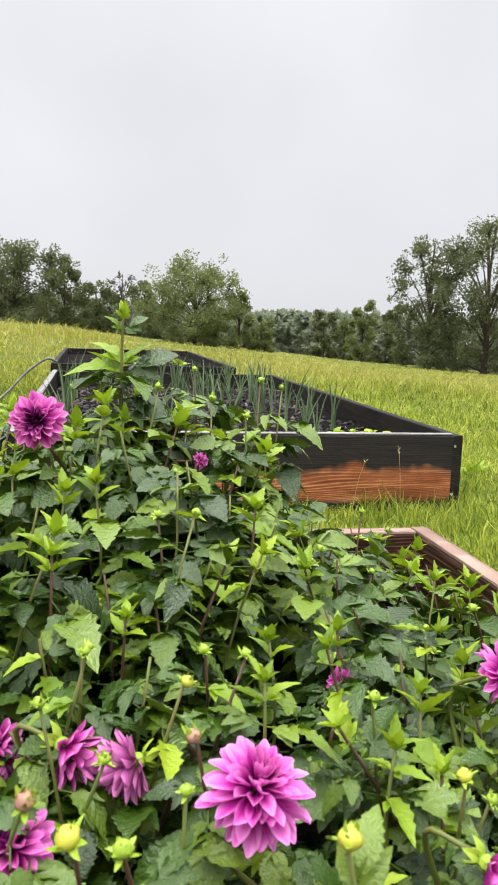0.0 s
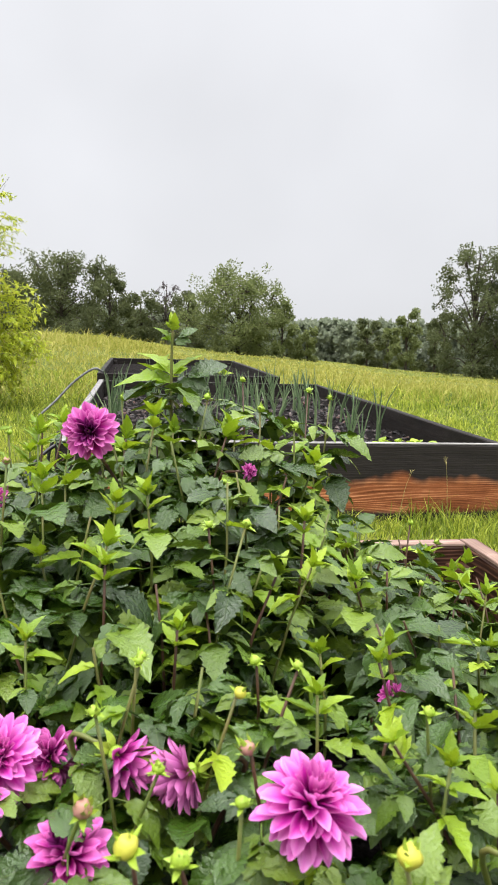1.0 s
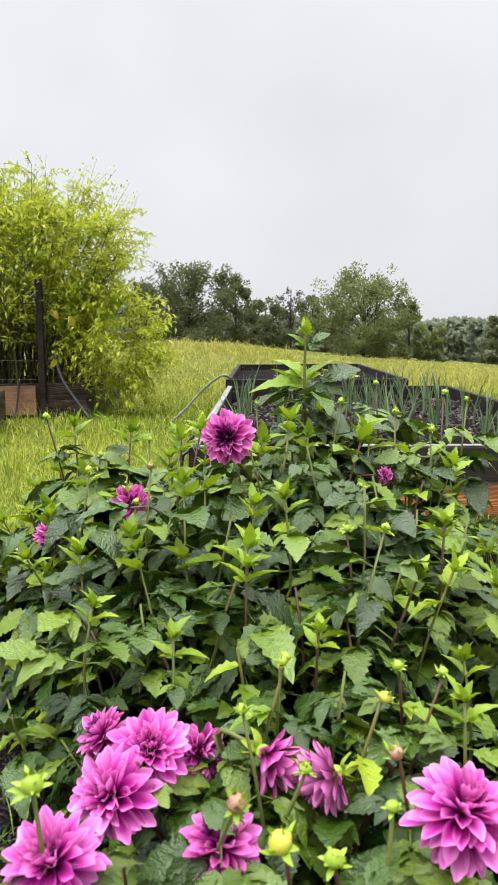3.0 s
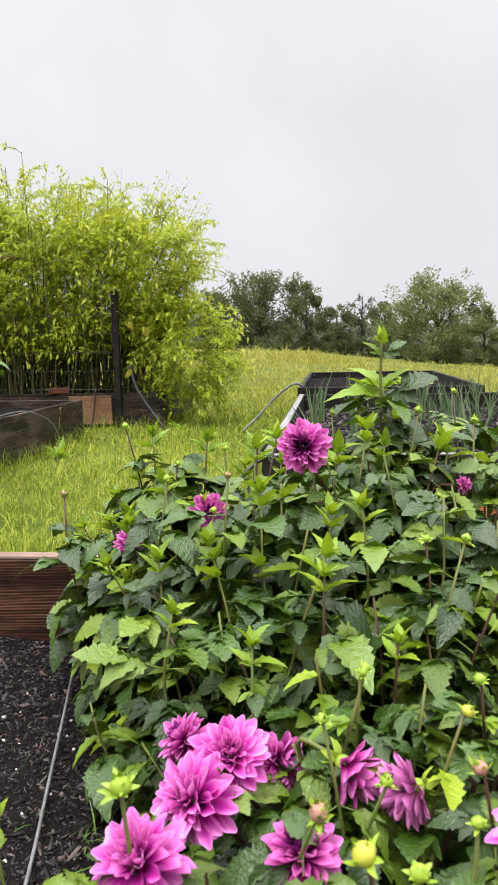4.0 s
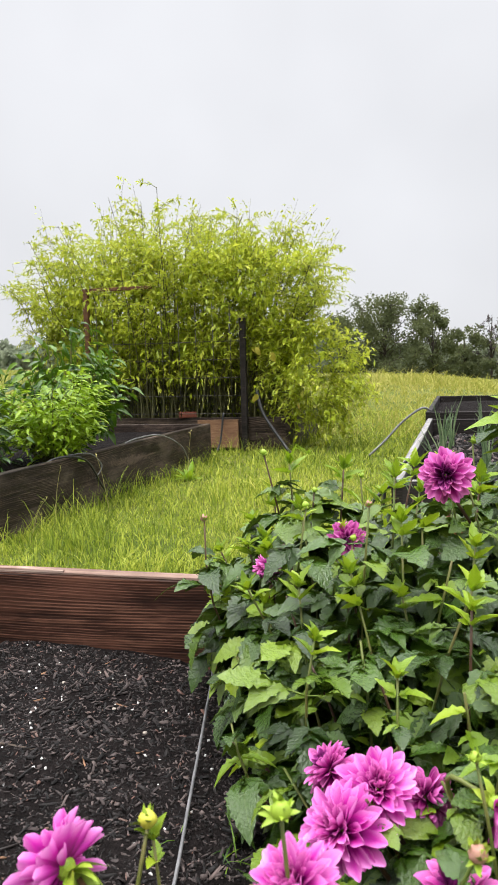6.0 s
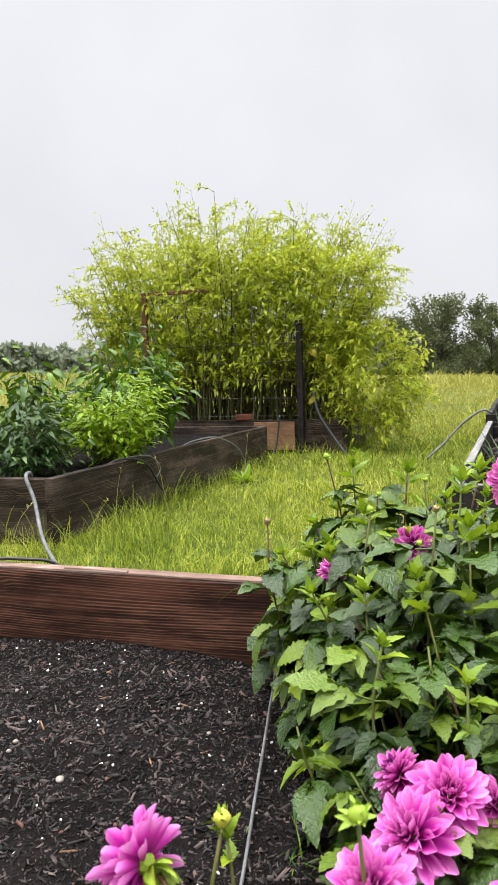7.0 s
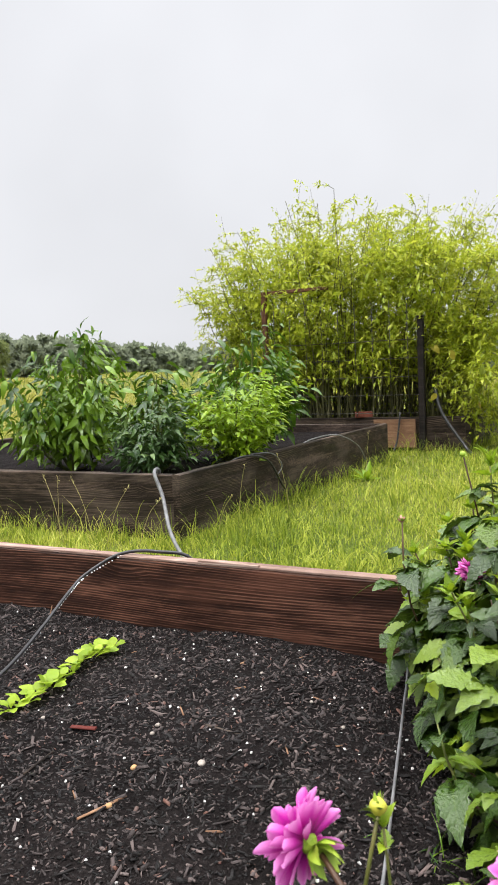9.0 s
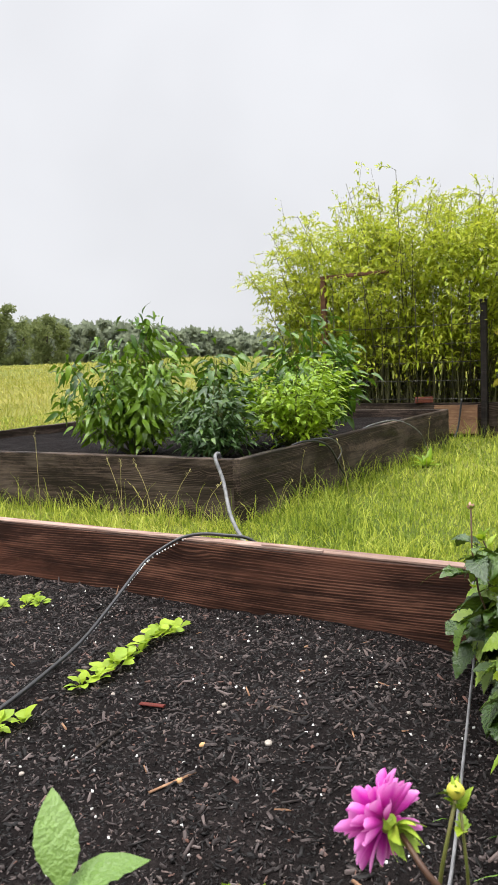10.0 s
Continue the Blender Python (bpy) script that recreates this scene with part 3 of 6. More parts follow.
hose([garden(-0.26, 6.0, 0.34), garden(-0.33, 5.95, 0.36), garden(-0.47, 5.95, 0.26), garden(-0.60, 5.9, 0.12), garden(-0.72, 5.85, 0.008)], 0.009, TUBE_GREY, "grey hose leaving the rear bed corner")
hose([garden(-1.70, 6.28, 0.55), garden(-1.62, 6.2, 0.32), garden(-1.42, 6.1, 0.06), garden(-1.35, 6.0, 0.008)], 0.014, TUBE_BLACK, "black hose hanging from the fence post")
hose([garden(-1.98, 6.24, 0.33), garden(-2.0, 6.2, 0.1), garden(-2.02, 6.15, 0.006)], 0.008, TUBE_BLACK, "black tube hanging down the shrub bed")


def water_beads():
    """Small whitish drops hanging under the black drip hose."""
    m = Nodes("water_drop", 0.05, 0.6)
    m.bsdf.inputs["Transmission Weight"].default_value = 0.15
    # near-white base colour stands in for the glint on the drops
    m.color((0.85, 0.87, 0.9))
    bm = bmesh.new()
    pts = smooth_line([garden(-1.175, 0.91, 0.153), garden(-1.199, 1.02, 0.161), garden(-1.246, 1.15, 0.181), garden(-1.262, 1.26, 0.227), garden(-1.25, 1.31, 0.258), garden(-1.197, 1.372, 0.294)], 12)
    rng = random.Random(4)
    for p in pts:
        if rng.random() < 0.8:
            bmesh.ops.create_icosphere(bm, subdivisions=1, radius=rng.uniform(0.0016, 0.0027), matrix=Matrix.Translation(p + Vector((0.004, -0.003, -0.0038))))
    part("water_drop", bm, m.mat, drip, "water beads with the glint coloured in")["kind"] = "stuff"


water_beads()


# ---- leaves ----
def leaf_arrays(length, width, teeth=0.0, droop=0.3, fold=0.25, seed=0, n=8, peak=0.4):
    """A leaf blade along +y from the origin: middle line, two edges; teeth: depth of the serration."""
    rng = random.Random(seed)
    V, F = [], []
    twist = rng.uniform(-0.5, 0.5)
    for i in range(n + 1):
        t = i / n
        w = width / 2 * (math.sin(math.pi * min(1.0, t ** (math.log(0.5) / math.log(peak)))) ** 0.85) if 0 < t < 1 else 0.0
        saw = 1 + (teeth if i % 2 else -teeth) if 0 < i < n else 1
        bend = -droop * length * t * t
        y = length * (t - 0.12 * droop * t * t)
        dw = w * saw
        sw = math.sin(t * 3 + seed) * 0.06 * length
        ang = twist * t
        for s in (-1, 0, 1):
            x = s * dw
            z = fold * abs(x) + (0.08 * w * math.sin(i * 2.2 + seed + s) if s else 0)
            xr, zr = x * math.cos(ang) - z * math.sin(ang), x * math.sin(ang) + z * math.cos(ang)
            V.append((xr + sw * t, y - (0.12 * length / n if s and i % 2 else 0), zr + bend))
    for i in range(n):
        a = 3 * i
        F += [(a, a + 1, a + 4, a + 3), (a + 1, a + 2, a + 5, a + 4)]
    return V, F


def join(dst, V, F, m=None):
    base = len(dst[0])
    dst[0].extend([tuple(m @ Vector(v)) for v in V] if m is not None else V)
    dst[1].extend([tuple(base + i for i in f) for f in F])
    if len(dst) > 2:
        top = max(v[1] for v in V) or 1.0
        dst[2].extend([(v[0] / top, v[1] / top, 0.0) for v in V])


def stalk_arrays(a, b, r):
    a, b = Vector(a), Vector(b)
    d = (b - a).normalized()
    s = d.orthogonal().normalized()
    t = d.cross(s)
    V = [tuple(p + r * (s * math.cos(k * 2.094) + t * math.sin(k * 2.094))) for p in (a, b) for k in range(3)]
    return V, [(0, 1, 4, 3), (1, 2, 5, 4), (2, 0, 3, 5)]


def dahlia_leaf(seed, young=False):
    """A dahlia leaf: a stalk, a toothed end leaflet and, on the older ones, a pair of smaller leaflets. Unit length."""
    rng = random.Random(seed)
    g = ([], [], [])
    if young:
        join(g, *leaf_arrays(1.0, rng.uniform(0.36, 0.48), 0.14, rng.uniform(-0.1, 0.45), 0.55, seed, 10, 0.36))
        for s in (-1, 1):
            if rng.random() < 0.6:
                join(g, *leaf_arrays(0.42, 0.17, 0.12, 0.2, 0.4, seed + s, 6), Matrix.Translation((0, 0.12, 0)) @ Euler((0.1, s * 0.3, -s * 0.9)).to_matrix().to_4x4())
        return g
    st = rng.uniform(0.22, 0.34)
    join(g, *stalk_arrays((0, 0, 0), (0, st, 0.0), 0.016))
    st += 0.10
    join(g, *leaf_arrays(0.74, rng.uniform(0.38, 0.47), 0.13, rng.uniform(0.1, 0.8), rng.uniform(0.1, 0.45), seed, 16, 0.44), Matrix.Translation((0, st - 0.02, 0)))
    for pair in range(1 + (seed % 3 != 0)):
        for s in (-1, 1):
            k = rng.uniform(0.40, 0.54) * (1 - 0.18 * pair)
            join(g, *leaf_arrays(k, k * 0.58, 0.13, rng.uniform(0.2, 0.7), 0.3, seed + s + 5 * pair, 8, 0.38), Matrix.Translation((0, st * (0.92 - 0.36 * pair) + rng.uniform(-0.03, 0.03), 0)) @ Euler((rng.uniform(-0.2, 0.2), s * 0.3, -s * rng.uniform(0.8, 1.15))).to_matrix().to_4x4())
    return g


OLD_TONES = ((0.013, 0.038, 0.004), (0.053, 0.114, 0.009), (0.20, 0.30, 0.021))
YOUNG_TONES = ((0.13, 0.24, 0.009), (0.26, 0.41, 0.013), (0.42, 0.56, 0.024))
DAHLIA_OLD = leaf_material("dahlia_leaf", *OLD_TONES, 0.25, 0.08, per_island=False, scale=3.0, veins=True)
DAHLIA_YOUNG = leaf_material("young_dahlia_leaf", *YOUNG_TONES, 0.36, 0.30, per_island=False, scale=3.0, veins=True)
DAHLIA_BROAD = leaf_material("pale_broad_leaf", (0.10, 0.20, 0.03), (0.145, 0.26, 0.042), (0.20, 0.33, 0.06), 0.4, 0.25, per_island=False, scale=9.0, veins=True)
STEM = plain_material("green_red_stem", (0.09, 0.14, 0.022), (0.13, 0.11, 0.03), 0.5, 25, 0.1)
STEM_DARK = plain_material("dark_red_stem", (0.05, 0.022, 0.015), (0.09, 0.045, 0.02), 0.5, 25, 0.1)
BUD_GREEN = plain_material("green_bud", (0.19, 0.31, 0.022), (0.33, 0.44, 0.045), 0.5, 60, 0.1)
BUD_YELLOW = plain_material("yellow_bud", (0.38, 0.40, 0.04), (0.55, 0.50, 0.07), 0.5, 60, 0.1)
BUD_PINK = plain_material("pink_tinged_bud", (0.34, 0.28, 0.10), (0.42, 0.12, 0.20), 0.5, 40, 0.1)


def petal_material(name, inner, mid, outer):
    m = Nodes(name, 0.55, 0.3)
    at = m.add("Attribute")
    at.attribute_name = "along"
    rnd = m.add("ObjectInfo").outputs["Random"]
    f = m.math("ADD", at.outputs["Fac"], m.math("MULTIPLY", m.math("SUBTRACT", rnd, 0.5), 0.25))
    streak = m.noise(m.coords((60, 3, 1)), 4.0, 3.0)
    f = m.math("ADD", f, m.math("MULTIPLY", m.math("SUBTRACT", streak, 0.5), 0.25))
    col = m.ramp(f, (0.0, inner), (0.45, mid), (0.95, outer))
    m.color(col)
    tr = m.add("BsdfTranslucent")
    m.link(col, tr.inputs["Color"])
    mix = m.add("MixShader", Fac=0.3)
    m.link(m.bsdf.outputs[0], mix.inputs[1])
    m.link(tr.outputs[0], mix.inputs[2])
    m.link(mix.outputs[0], m.nt.nodes["Material Output"].inputs["Surface"])
    return m.mat


PETAL = petal_material("magenta_petal", (0.15, 0.002, 0.085), (0.60, 0.030, 0.42), (0.92, 0.36, 0.78))
PETAL_DARK = petal_material("purple_petal", (0.030, 0.0006, 0.022), (0.42, 0.016, 0.26), (0.86, 0.26, 0.66))
PETAL_DRY = petal_material("withered_petal", (0.20, 0.09, 0.04), (0.46, 0.10, 0.34), (0.66, 0.22, 0.50))

OLD_SHAPES = [dahlia_leaf(s) for s in range(10)]
YOUNG_SHAPES = [dahlia_leaf(40 + s, True) for s in range(6)]
OLD_LEAVES = [mesh_of("leaf", g[0], g[1], DAHLIA_OLD, True, g[2]) for g in OLD_SHAPES]
YOUNG_LEAVES = [mesh_of("leaf", g[0], g[1], DAHLIA_YOUNG, True, g[2]) for g in YOUNG_SHAPES]
DAHLIA_OLD_MASS = leaf_material("dahlia_leaf_mass", *OLD_TONES, 0.25, 0.08, per_island=True, scale=40.0, veins=True)
DAHLIA_YOUNG_MASS = leaf_material("young_dahlia_leaf_mass", *YOUNG_TONES, 0.36, 0.30, per_island=True, scale=40.0, veins=True)
PLANT_LEAVES = {}


def set_leaf(plant, m, young, rng):
    """Notes a leaf of a plant; finish_leaves() then builds them."""
    PLANT_LEAVES.setdefault(plant.name, []).append((m, young, rng.randrange(6 if young else 10)))


def finish_leaves(plant, most=290):
    """The leaves towards the path become parts of their own; those deeper in are joined."""
    todo = sorted(PLANT_LEAVES.pop(plant.name, []), key=lambda q: q[0].translation.y - 0.6 * q[0].translation.z)
    for m, young, k in todo[:most]:
        part_mesh("leaf", (YOUNG_LEAVES if young else OLD_LEAVES)[k], plant, "", m)
    for flag, shapes, mat, nm in ((False, OLD_SHAPES, DAHLIA_OLD_MASS, "foliage"), (True, YOUNG_SHAPES, DAHLIA_YOUNG_MASS, "young_foliage")):
        V, Q, A = [], [], []
        n = 0
        for m, young, k in todo[most:]:
            if young == flag:
                g = shapes[k]
                M = np.array(m)
                V.append(np.array(g[0]) @ M[:3, :3].T + M[:3, 3])
                Q.append(np.array(g[1]) + n)
                A.append(np.array(g[2]))
                n += len(g[0])
        if V:
            me = fast_mesh(nm, np.concatenate(V), np.concatenate(Q), mat, smooth=True)
            at = me.attributes.new("blade", "FLOAT_VECTOR", "POINT")
            at.data.foreach_set("vector", np.concatenate(A).astype(np.float32).ravel())
            part_mesh(nm, me, plant)["kind"] = "stuff"



def petal_mesh(seed, material, cup=0.5):
    """A pointed, boat-shaped petal of unit length along +y."""
    rng = random.Random(seed)
    V, F, A = [], [], []
    n = 7
    for i in range(n + 1):
        t = i / n
        w = 0.135 * (math.sin(math.pi * (0.10 + 0.78 * t) ** 1.5) ** 0.7 + 0.05) * (1 if i < n else 0.5)
        for s in (-1, -0.5, 0, 0.5, 1):
            V.append((s * w, t * (1 - 0.03 * abs(s)), cup * 1.5 * w * s * s + 0.16 * t * t * (1 if seed % 2 else -0.6) + rng.uniform(-0.008, 0.008)))
            A.append(t * (0.72 + 0.38 * abs(s)))
    for i in range(n):
        for k in range(4):
            a = 5 * i + k
            F.append((a, a + 1, a + 6, a + 5))
    me = mesh_of("petal", V, F, material, True)
    at = me.attributes.new("along", "FLOAT", "POINT")
    at.data.foreach_set("value", A)
    return me


PETAL_HEART = petal_material("dark_heart_petal", (0.014, 0.0004, 0.010), (0.085, 0.003, 0.058), (0.34, 0.035, 0.26))
PETALS = {m.name: [petal_mesh(s, m, 0.35 + 0.12 * s) for s in range(4)] for m in (PETAL, PETAL_DARK, PETAL_DRY, PETAL_HEART)}


def flower(parent, place, facing, diameter, material, label, seed=0, openness=1.0, rings=None, calyx=1.0):
    """A double dahlia: rings of petals round a button, sepals behind. facing: the way its face looks."""
    rng = random.Random(seed)
    R = diameter / 2
    d = Vector(facing).normalized()
    m = Matrix.Translation(place) @ d.to_track_quat("Z", "Y").to_matrix().to_4x4()
    bm = bmesh.new()
    bmesh.ops.create_uvsphere(bm, u_segments=8, v_segments=6, radius=R * 0.22, matrix=Matrix.Diagonal((1, 1, 0.9, 1)))
    head = part("flower_head", bm, BUD_GREEN, parent, label, m)
    rings = rings or ((15, -38, 0.90), (17, -16, 1.0), (17, 4, 1.0), (17, 22, 0.94), (15, 40, 0.82), (13, 55, 0.66), (10, 68, 0.52), (7, 80, 0.4))
    for k, (n, lift, ln) in enumerate(rings):
        tone = material.name
        if material is PETAL_DARK and k >= 5:
            tone = PETAL_HEART.name
        elif material is PETAL and k >= 5:
            tone = PETAL_DARK.name
        for i in range(n):
            a = 2 * math.pi * (i + 0.5 * (k % 2) + rng.uniform(-0.22, 0.22)) / n
            e = radians(min(lift + (1 - openness) * 55, 86) + rng.uniform(-15, 13))
            q = Matrix.Rotation(a, 4, "Z") @ Matrix.Translation((0, R * 0.07, R * 0.05 * k)) @ Matrix.Rotation(e, 4, "X") @ Matrix.Rotation(rng.uniform(-0.45, 0.45), 4, "Y")
            s = R * ln * rng.uniform(0.8, 1.1)
            part_mesh("petal", PETALS[tone][rng.randrange(4)], head, "", q @ Matrix.Diagonal((s * 1.15, s, s, 1)))
    sep = ([], [])
    for i in range(6 if calyx == 1.0 else 9):
        join(sep, *leaf_arrays(R * 0.55 * calyx ** 0.5, R * 0.28 * calyx ** 0.5, 0, 0.5, 0.3, i, 5), Matrix.Translation((0, 0, -R * 0.14 * calyx)) @ Matrix.Rotation(i * 1.047 + 0.3 * (i > 5), 4, "Z") @ Matrix.Rotation(-0.3 - 0.5 * (i > 5), 4, "X"))
    part_mesh("calyx", mesh_of("calyx", *sep, BUD_GREEN), head, "yellow-green calyx" if calyx > 1 else "green calyx")
    return head


def bud_mesh(material, seed):
    """A round bud with spreading pointed bracts; unit diameter, standing on the origin."""
    g = ([], [])
    n, rows = 9, 6
    V = []
    for r in range(rows + 1):
        t = r / rows
        rad = 0.5 * math.sin(math.pi * (0.06 + 0.9 * t)) ** 0.8
        for k in range(n):
            rr = rad * (1 + 0.05 * math.cos(k * 2 + r))
            V.append((rr * math.cos(2 * math.pi * k / n), rr * math.sin(2 * math.pi * k / n), t * 0.95))
    F = [(r * n + k, r * n + (k + 1) % n, (r + 1) * n + (k + 1) % n, (r + 1) * n + k) for r in range(rows) for k in range(n)]
    F += [tuple(range(rows * n, rows * n + n))]
    join(g, V, F)
    k0 = len(F)
    rng = random.Random(seed)
    for i in range(14):
        join(g, *leaf_arrays(rng.uniform(0.6, 1.1), 0.36, 0, rng.uniform(-0.9, 0.6), 0.4, seed + i, 5), Matrix.Rotation(i * 2.4 + 0.3, 4, "Z") @ Matrix.Rotation(rng.uniform(0.0, 1.3), 4, "X") @ Matrix.Translation((0, 0.12, 0.05)))
    me = mesh_of("bud", g[0], g[1], material, True)
    me.materials.append(BUD_GREEN)
    for i, p in enumerate(me.polygons):
        p.material_index = 0 if i < k0 else 1
    return me


BUDS = [bud_mesh(m, 3 * i) for i, m in enumerate((BUD_GREEN, BUD_GREEN, BUD_YELLOW, BUD_PINK))]


def stem_points(base, tip, rng, bow=0.03):
    base, tip = Vector(base), Vector(tip)
    side = Vector((rng.uniform(-1, 1), rng.uniform(-1, 1), 0)) * bow
    return [base.lerp(tip, t) + side * math.sin(math.pi * t) - Vector((0, 0, 0.0)) for t in (0, 0.2, 0.4, 0.6, 0.8, 1)]


def along(pts, s):
    """A point at length s back from the last of pts, and the way the stem grows there."""
    for a, b in zip(reversed(pts[:-1]), reversed(pts[1:])):
        d = (b - a).length
        if s <= d:
            return b.lerp(a, s / d), (b - a).normalized()
        s -= d
    return pts[0], (pts[1] - pts[0]).normalized()


def shoot(plant, base, tip, rng, kind="young", radius=0.0023, size=1.0, dense=1.0, leaves=True):
    """A stem with pairs of leaves, crossed from node to node, ending in young leaves or a bud."""
    inv = plant.matrix_basis.inverted()
    pts = stem_points(base, tip, rng)
    red = rng.random() < 0.40
    part("stem", tube_bm([inv @ p for p in pts], radius, 5, 0.6), STEM_DARK if red else STEM, plant)
    total = sum((b - a).length for a, b in zip(pts, pts[1:]))
    spin = rng.uniform(0, math.pi)
    size *= min(1.0, 0.62 + 0.6 * max(0.0, tip[1] - 0.35))
    def leaf(p, d, yaw, lift, ln, young):
        ln = min(ln, 0.046) if young else ln
        d = Vector((d.x * 0.6, d.y * 0.6, max(d.z, 0.5))).normalized()
        m = Matrix.Translation(p) @ d.to_track_quat("Z", "Y").to_matrix().to_4x4() @ Matrix.Rotation(yaw, 4, "Z") @ Matrix.Rotation(radians(lift), 4, "X") @ Matrix.Rotation(rng.uniform(-0.35, 0.35), 4, "Y")
        set_leaf(plant, inv @ m @ Matrix.Diagonal((ln, ln, ln, 1)), young, rng)
    if kind.startswith("bud"):
        bs = rng.uniform(0.0085, 0.0115) * (1.12 if kind[-1] in "yp" else 1.0) * (1.2 if tip[1] < 0.4 else 1.0)
        me = {"y": BUDS[2], "p": BUDS[3]}.get(kind[-1]) or rng.choice(BUDS[:2])
        p, d = along(pts, 0)
        part_mesh("bud", me, plant, "", inv @ (Matrix.Translation(p) @ (d + Vector((rng.uniform(-0.5, 0.5), rng.uniform(-0.5, 0.5), 0))).to_track_quat("Z", "Y").to_matrix().to_4x4()) @ Matrix.Diagonal((bs, bs, bs, 1)))
        s = rng.uniform(0.035, 0.06)
    elif kind == "young":
        p, d = along(pts, 0)
        for k in range(4):
            leaf(p, d, spin + k * 1.57, rng.uniform(40, 78), rng.uniform(0.022, 0.036) * size, True)
        p, d = along(pts, 0.016)
        for k in range(2):
            leaf(p, d, spin + 0.8 + k * math.pi, rng.uniform(20, 55), rng.uniform(0.030, 0.045) * size, True)
        s = rng.uniform(0.034, 0.045)
    else:
        s = 0.02
    node = 0
    while leaves and s < min(total - 0.02, 0.30):
        p, d = along(pts, s)
        grown = min(1.0, 0.55 + s / 0.12)
        for k in range(2):
            if rng.random() < 0.93 * dense:
                leaf(p, d, spin + node * 1.57 + k * math.pi + rng.uniform(-0.4, 0.4), rng.uniform(-30, 22) + 16 * (1 - grown), rng.uniform(0.058, 0.096) * grown * size, s < 0.05 and rng.random() < 0.28)
        s += rng.uniform(0.018, 0.031) / dense
        node += 1
    return pts


def foliage_top(x, y):
    g = lambda cx, cy, sx, sy: math.exp(-((x - cx) ** 2 / (2 * sx * sx) + (y - cy) ** 2 / (2 * sy * sy)))
    return 0.31 + 0.26 * g(-0.14, 1.08, 0.19, 0.24) + 0.16 * g(-0.48, 1.10, 0.15, 0.2) + 0.06 * g(-0.05, 0.55, 0.25, 0.25)


def build_dahlias():
    rng = random.Random(12)
    centres = [(-0.13, 1.05), (-0.46, 1.08), (0.24, 1.02), (-0.12, 0.62), (0.22, 0.56), (-0.24, 0.80)]
    names = ["tall bushy dahlia with a magenta bloom, growing in the mulch", "bushy green dahlia with two small purple blooms, beside bare mulch", "low leafy dahlia growing by the corner of the bed",
             "leafy dahlia with a cluster of magenta blooms and buds", "low dahlia with one big pink bloom and many buds", "leafy green dahlia with bright young shoots"]
    plants = [thing("dahlia_plant", Matrix.Translation((x, y, 0.13)), lab, "dahlia", "dahlias in the near bed") for (x, y), lab in zip(centres, names)]
    def owner(x, y):
        k = min(range(len(centres)), key=lambda i: (centres[i][0] - x) ** 2 + (centres[i][1] - y) ** 2)
        return plants[k], centres[k]
    def base_for(x, y, pull=0.55):
        _, c = owner(x, y)
        return (x + (c[0] - x) * pull + rng.uniform(-0.03, 0.03), y + (c[1] - y) * pull + rng.uniform(-0.03, 0.03), 0.13)
    tips = [(-0.182, 0.722, 0.451), (-0.161, 0.83, 0.498), (-0.015, 0.77, 0.433), (0.075, 0.867, 0.398), (0.023, 0.59, 0.393), (0.082, 0.675, 0.386), (0.282, 1.079, 0.319), (0.33, 1.07, 0.313),
            (0.076, 1.057, 0.398), (-0.345, 0.712, 0.401), (-0.187, 0.75, 0.462), (-0.544, 1.111, 0.538), (-0.463, 1.144, 0.527), (-0.41, 0.826, 0.423), (-0.503, 0.87, 0.398), (-0.6, 1.064, 0.407),
            (0.079, 0.549, 0.378), (0.162, 0.64, 0.362), (0.12, 0.537, 0.368), (-0.339, 0.816, 0.449), (-0.296, 0.883, 0.5), (-0.215, 1.206, 0.61), (0.228, 0.741, 0.344), (-0.169, 1.239, 0.568), (0.222, 1.24, 0.321), (-0.29, 1.10, 0.545), (-0.09, 1.06, 0.55), (0.03, 1.08, 0.50), (-0.23, 1.04, 0.53)]
    buds = [(-0.122, 0.598, 0.411, "bud"), (-0.041, 0.564, 0.401, "bud_y"), (-0.025, 0.479, 0.403, "bud_p"), (-0.143, 0.531, 0.396, "bud"), (0.106, 0.565, 0.394, "bud"), (0.158, 0.485, 0.377, "bud_y"),
            (-0.124, 0.422, 0.393, "bud_p"), (-0.085, 0.381, 0.398, "bud_y"), (-0.058, 0.376, 0.397, "bud"), (-0.028, 0.429, 0.397, "bud"), (0.059, 0.355, 0.418, "bud_y"), (0.007, 0.62, 0.4, "bud"),
            (-0.049, 0.778, 0.48, "bud"), (-0.09, 0.805, 0.472, "bud"), (0.057, 1.249, 0.575, "bud"), (0.085, 1.117, 0.386, "bud"), (-0.084, 1.236, 0.6, "bud"), (-0.581, 1.094, 0.553, "bud"), (-0.66, 1.03, 0.451, "bud_p"),
            (-0.327, 0.852, 0.523, "bud_p"), (-0.125, 0.593, 0.41, "bud"), (-0.224, 0.356, 0.432, "bud"), (0.194, 1.235, 0.378, "bud"), (0.021, 1.25, 0.585, "bud"), (-0.26, 1.15, 0.572, "bud"), (-0.125, 1.10, 0.582, "bud"), (-0.05, 1.12, 0.565, "bud"), (0.0, 1.10, 0.545, "bud")]
    taken = []
    for x, y, z in tips:
        p, _ = owner(x, y)
        shoot(p, base_for(x, y), (x, y, z), rng, "young", size=1.1)
        taken.append((x, y))
    for x, y, z, kind in buds:
        p, _ = owner(x, y)
        shoot(p, base_for(x, y, 0.4), (x, y, z), rng, kind, 0.0022)
        taken.append((x, y))
    # the rest of the mass, under and between the named shoots
    n = 0
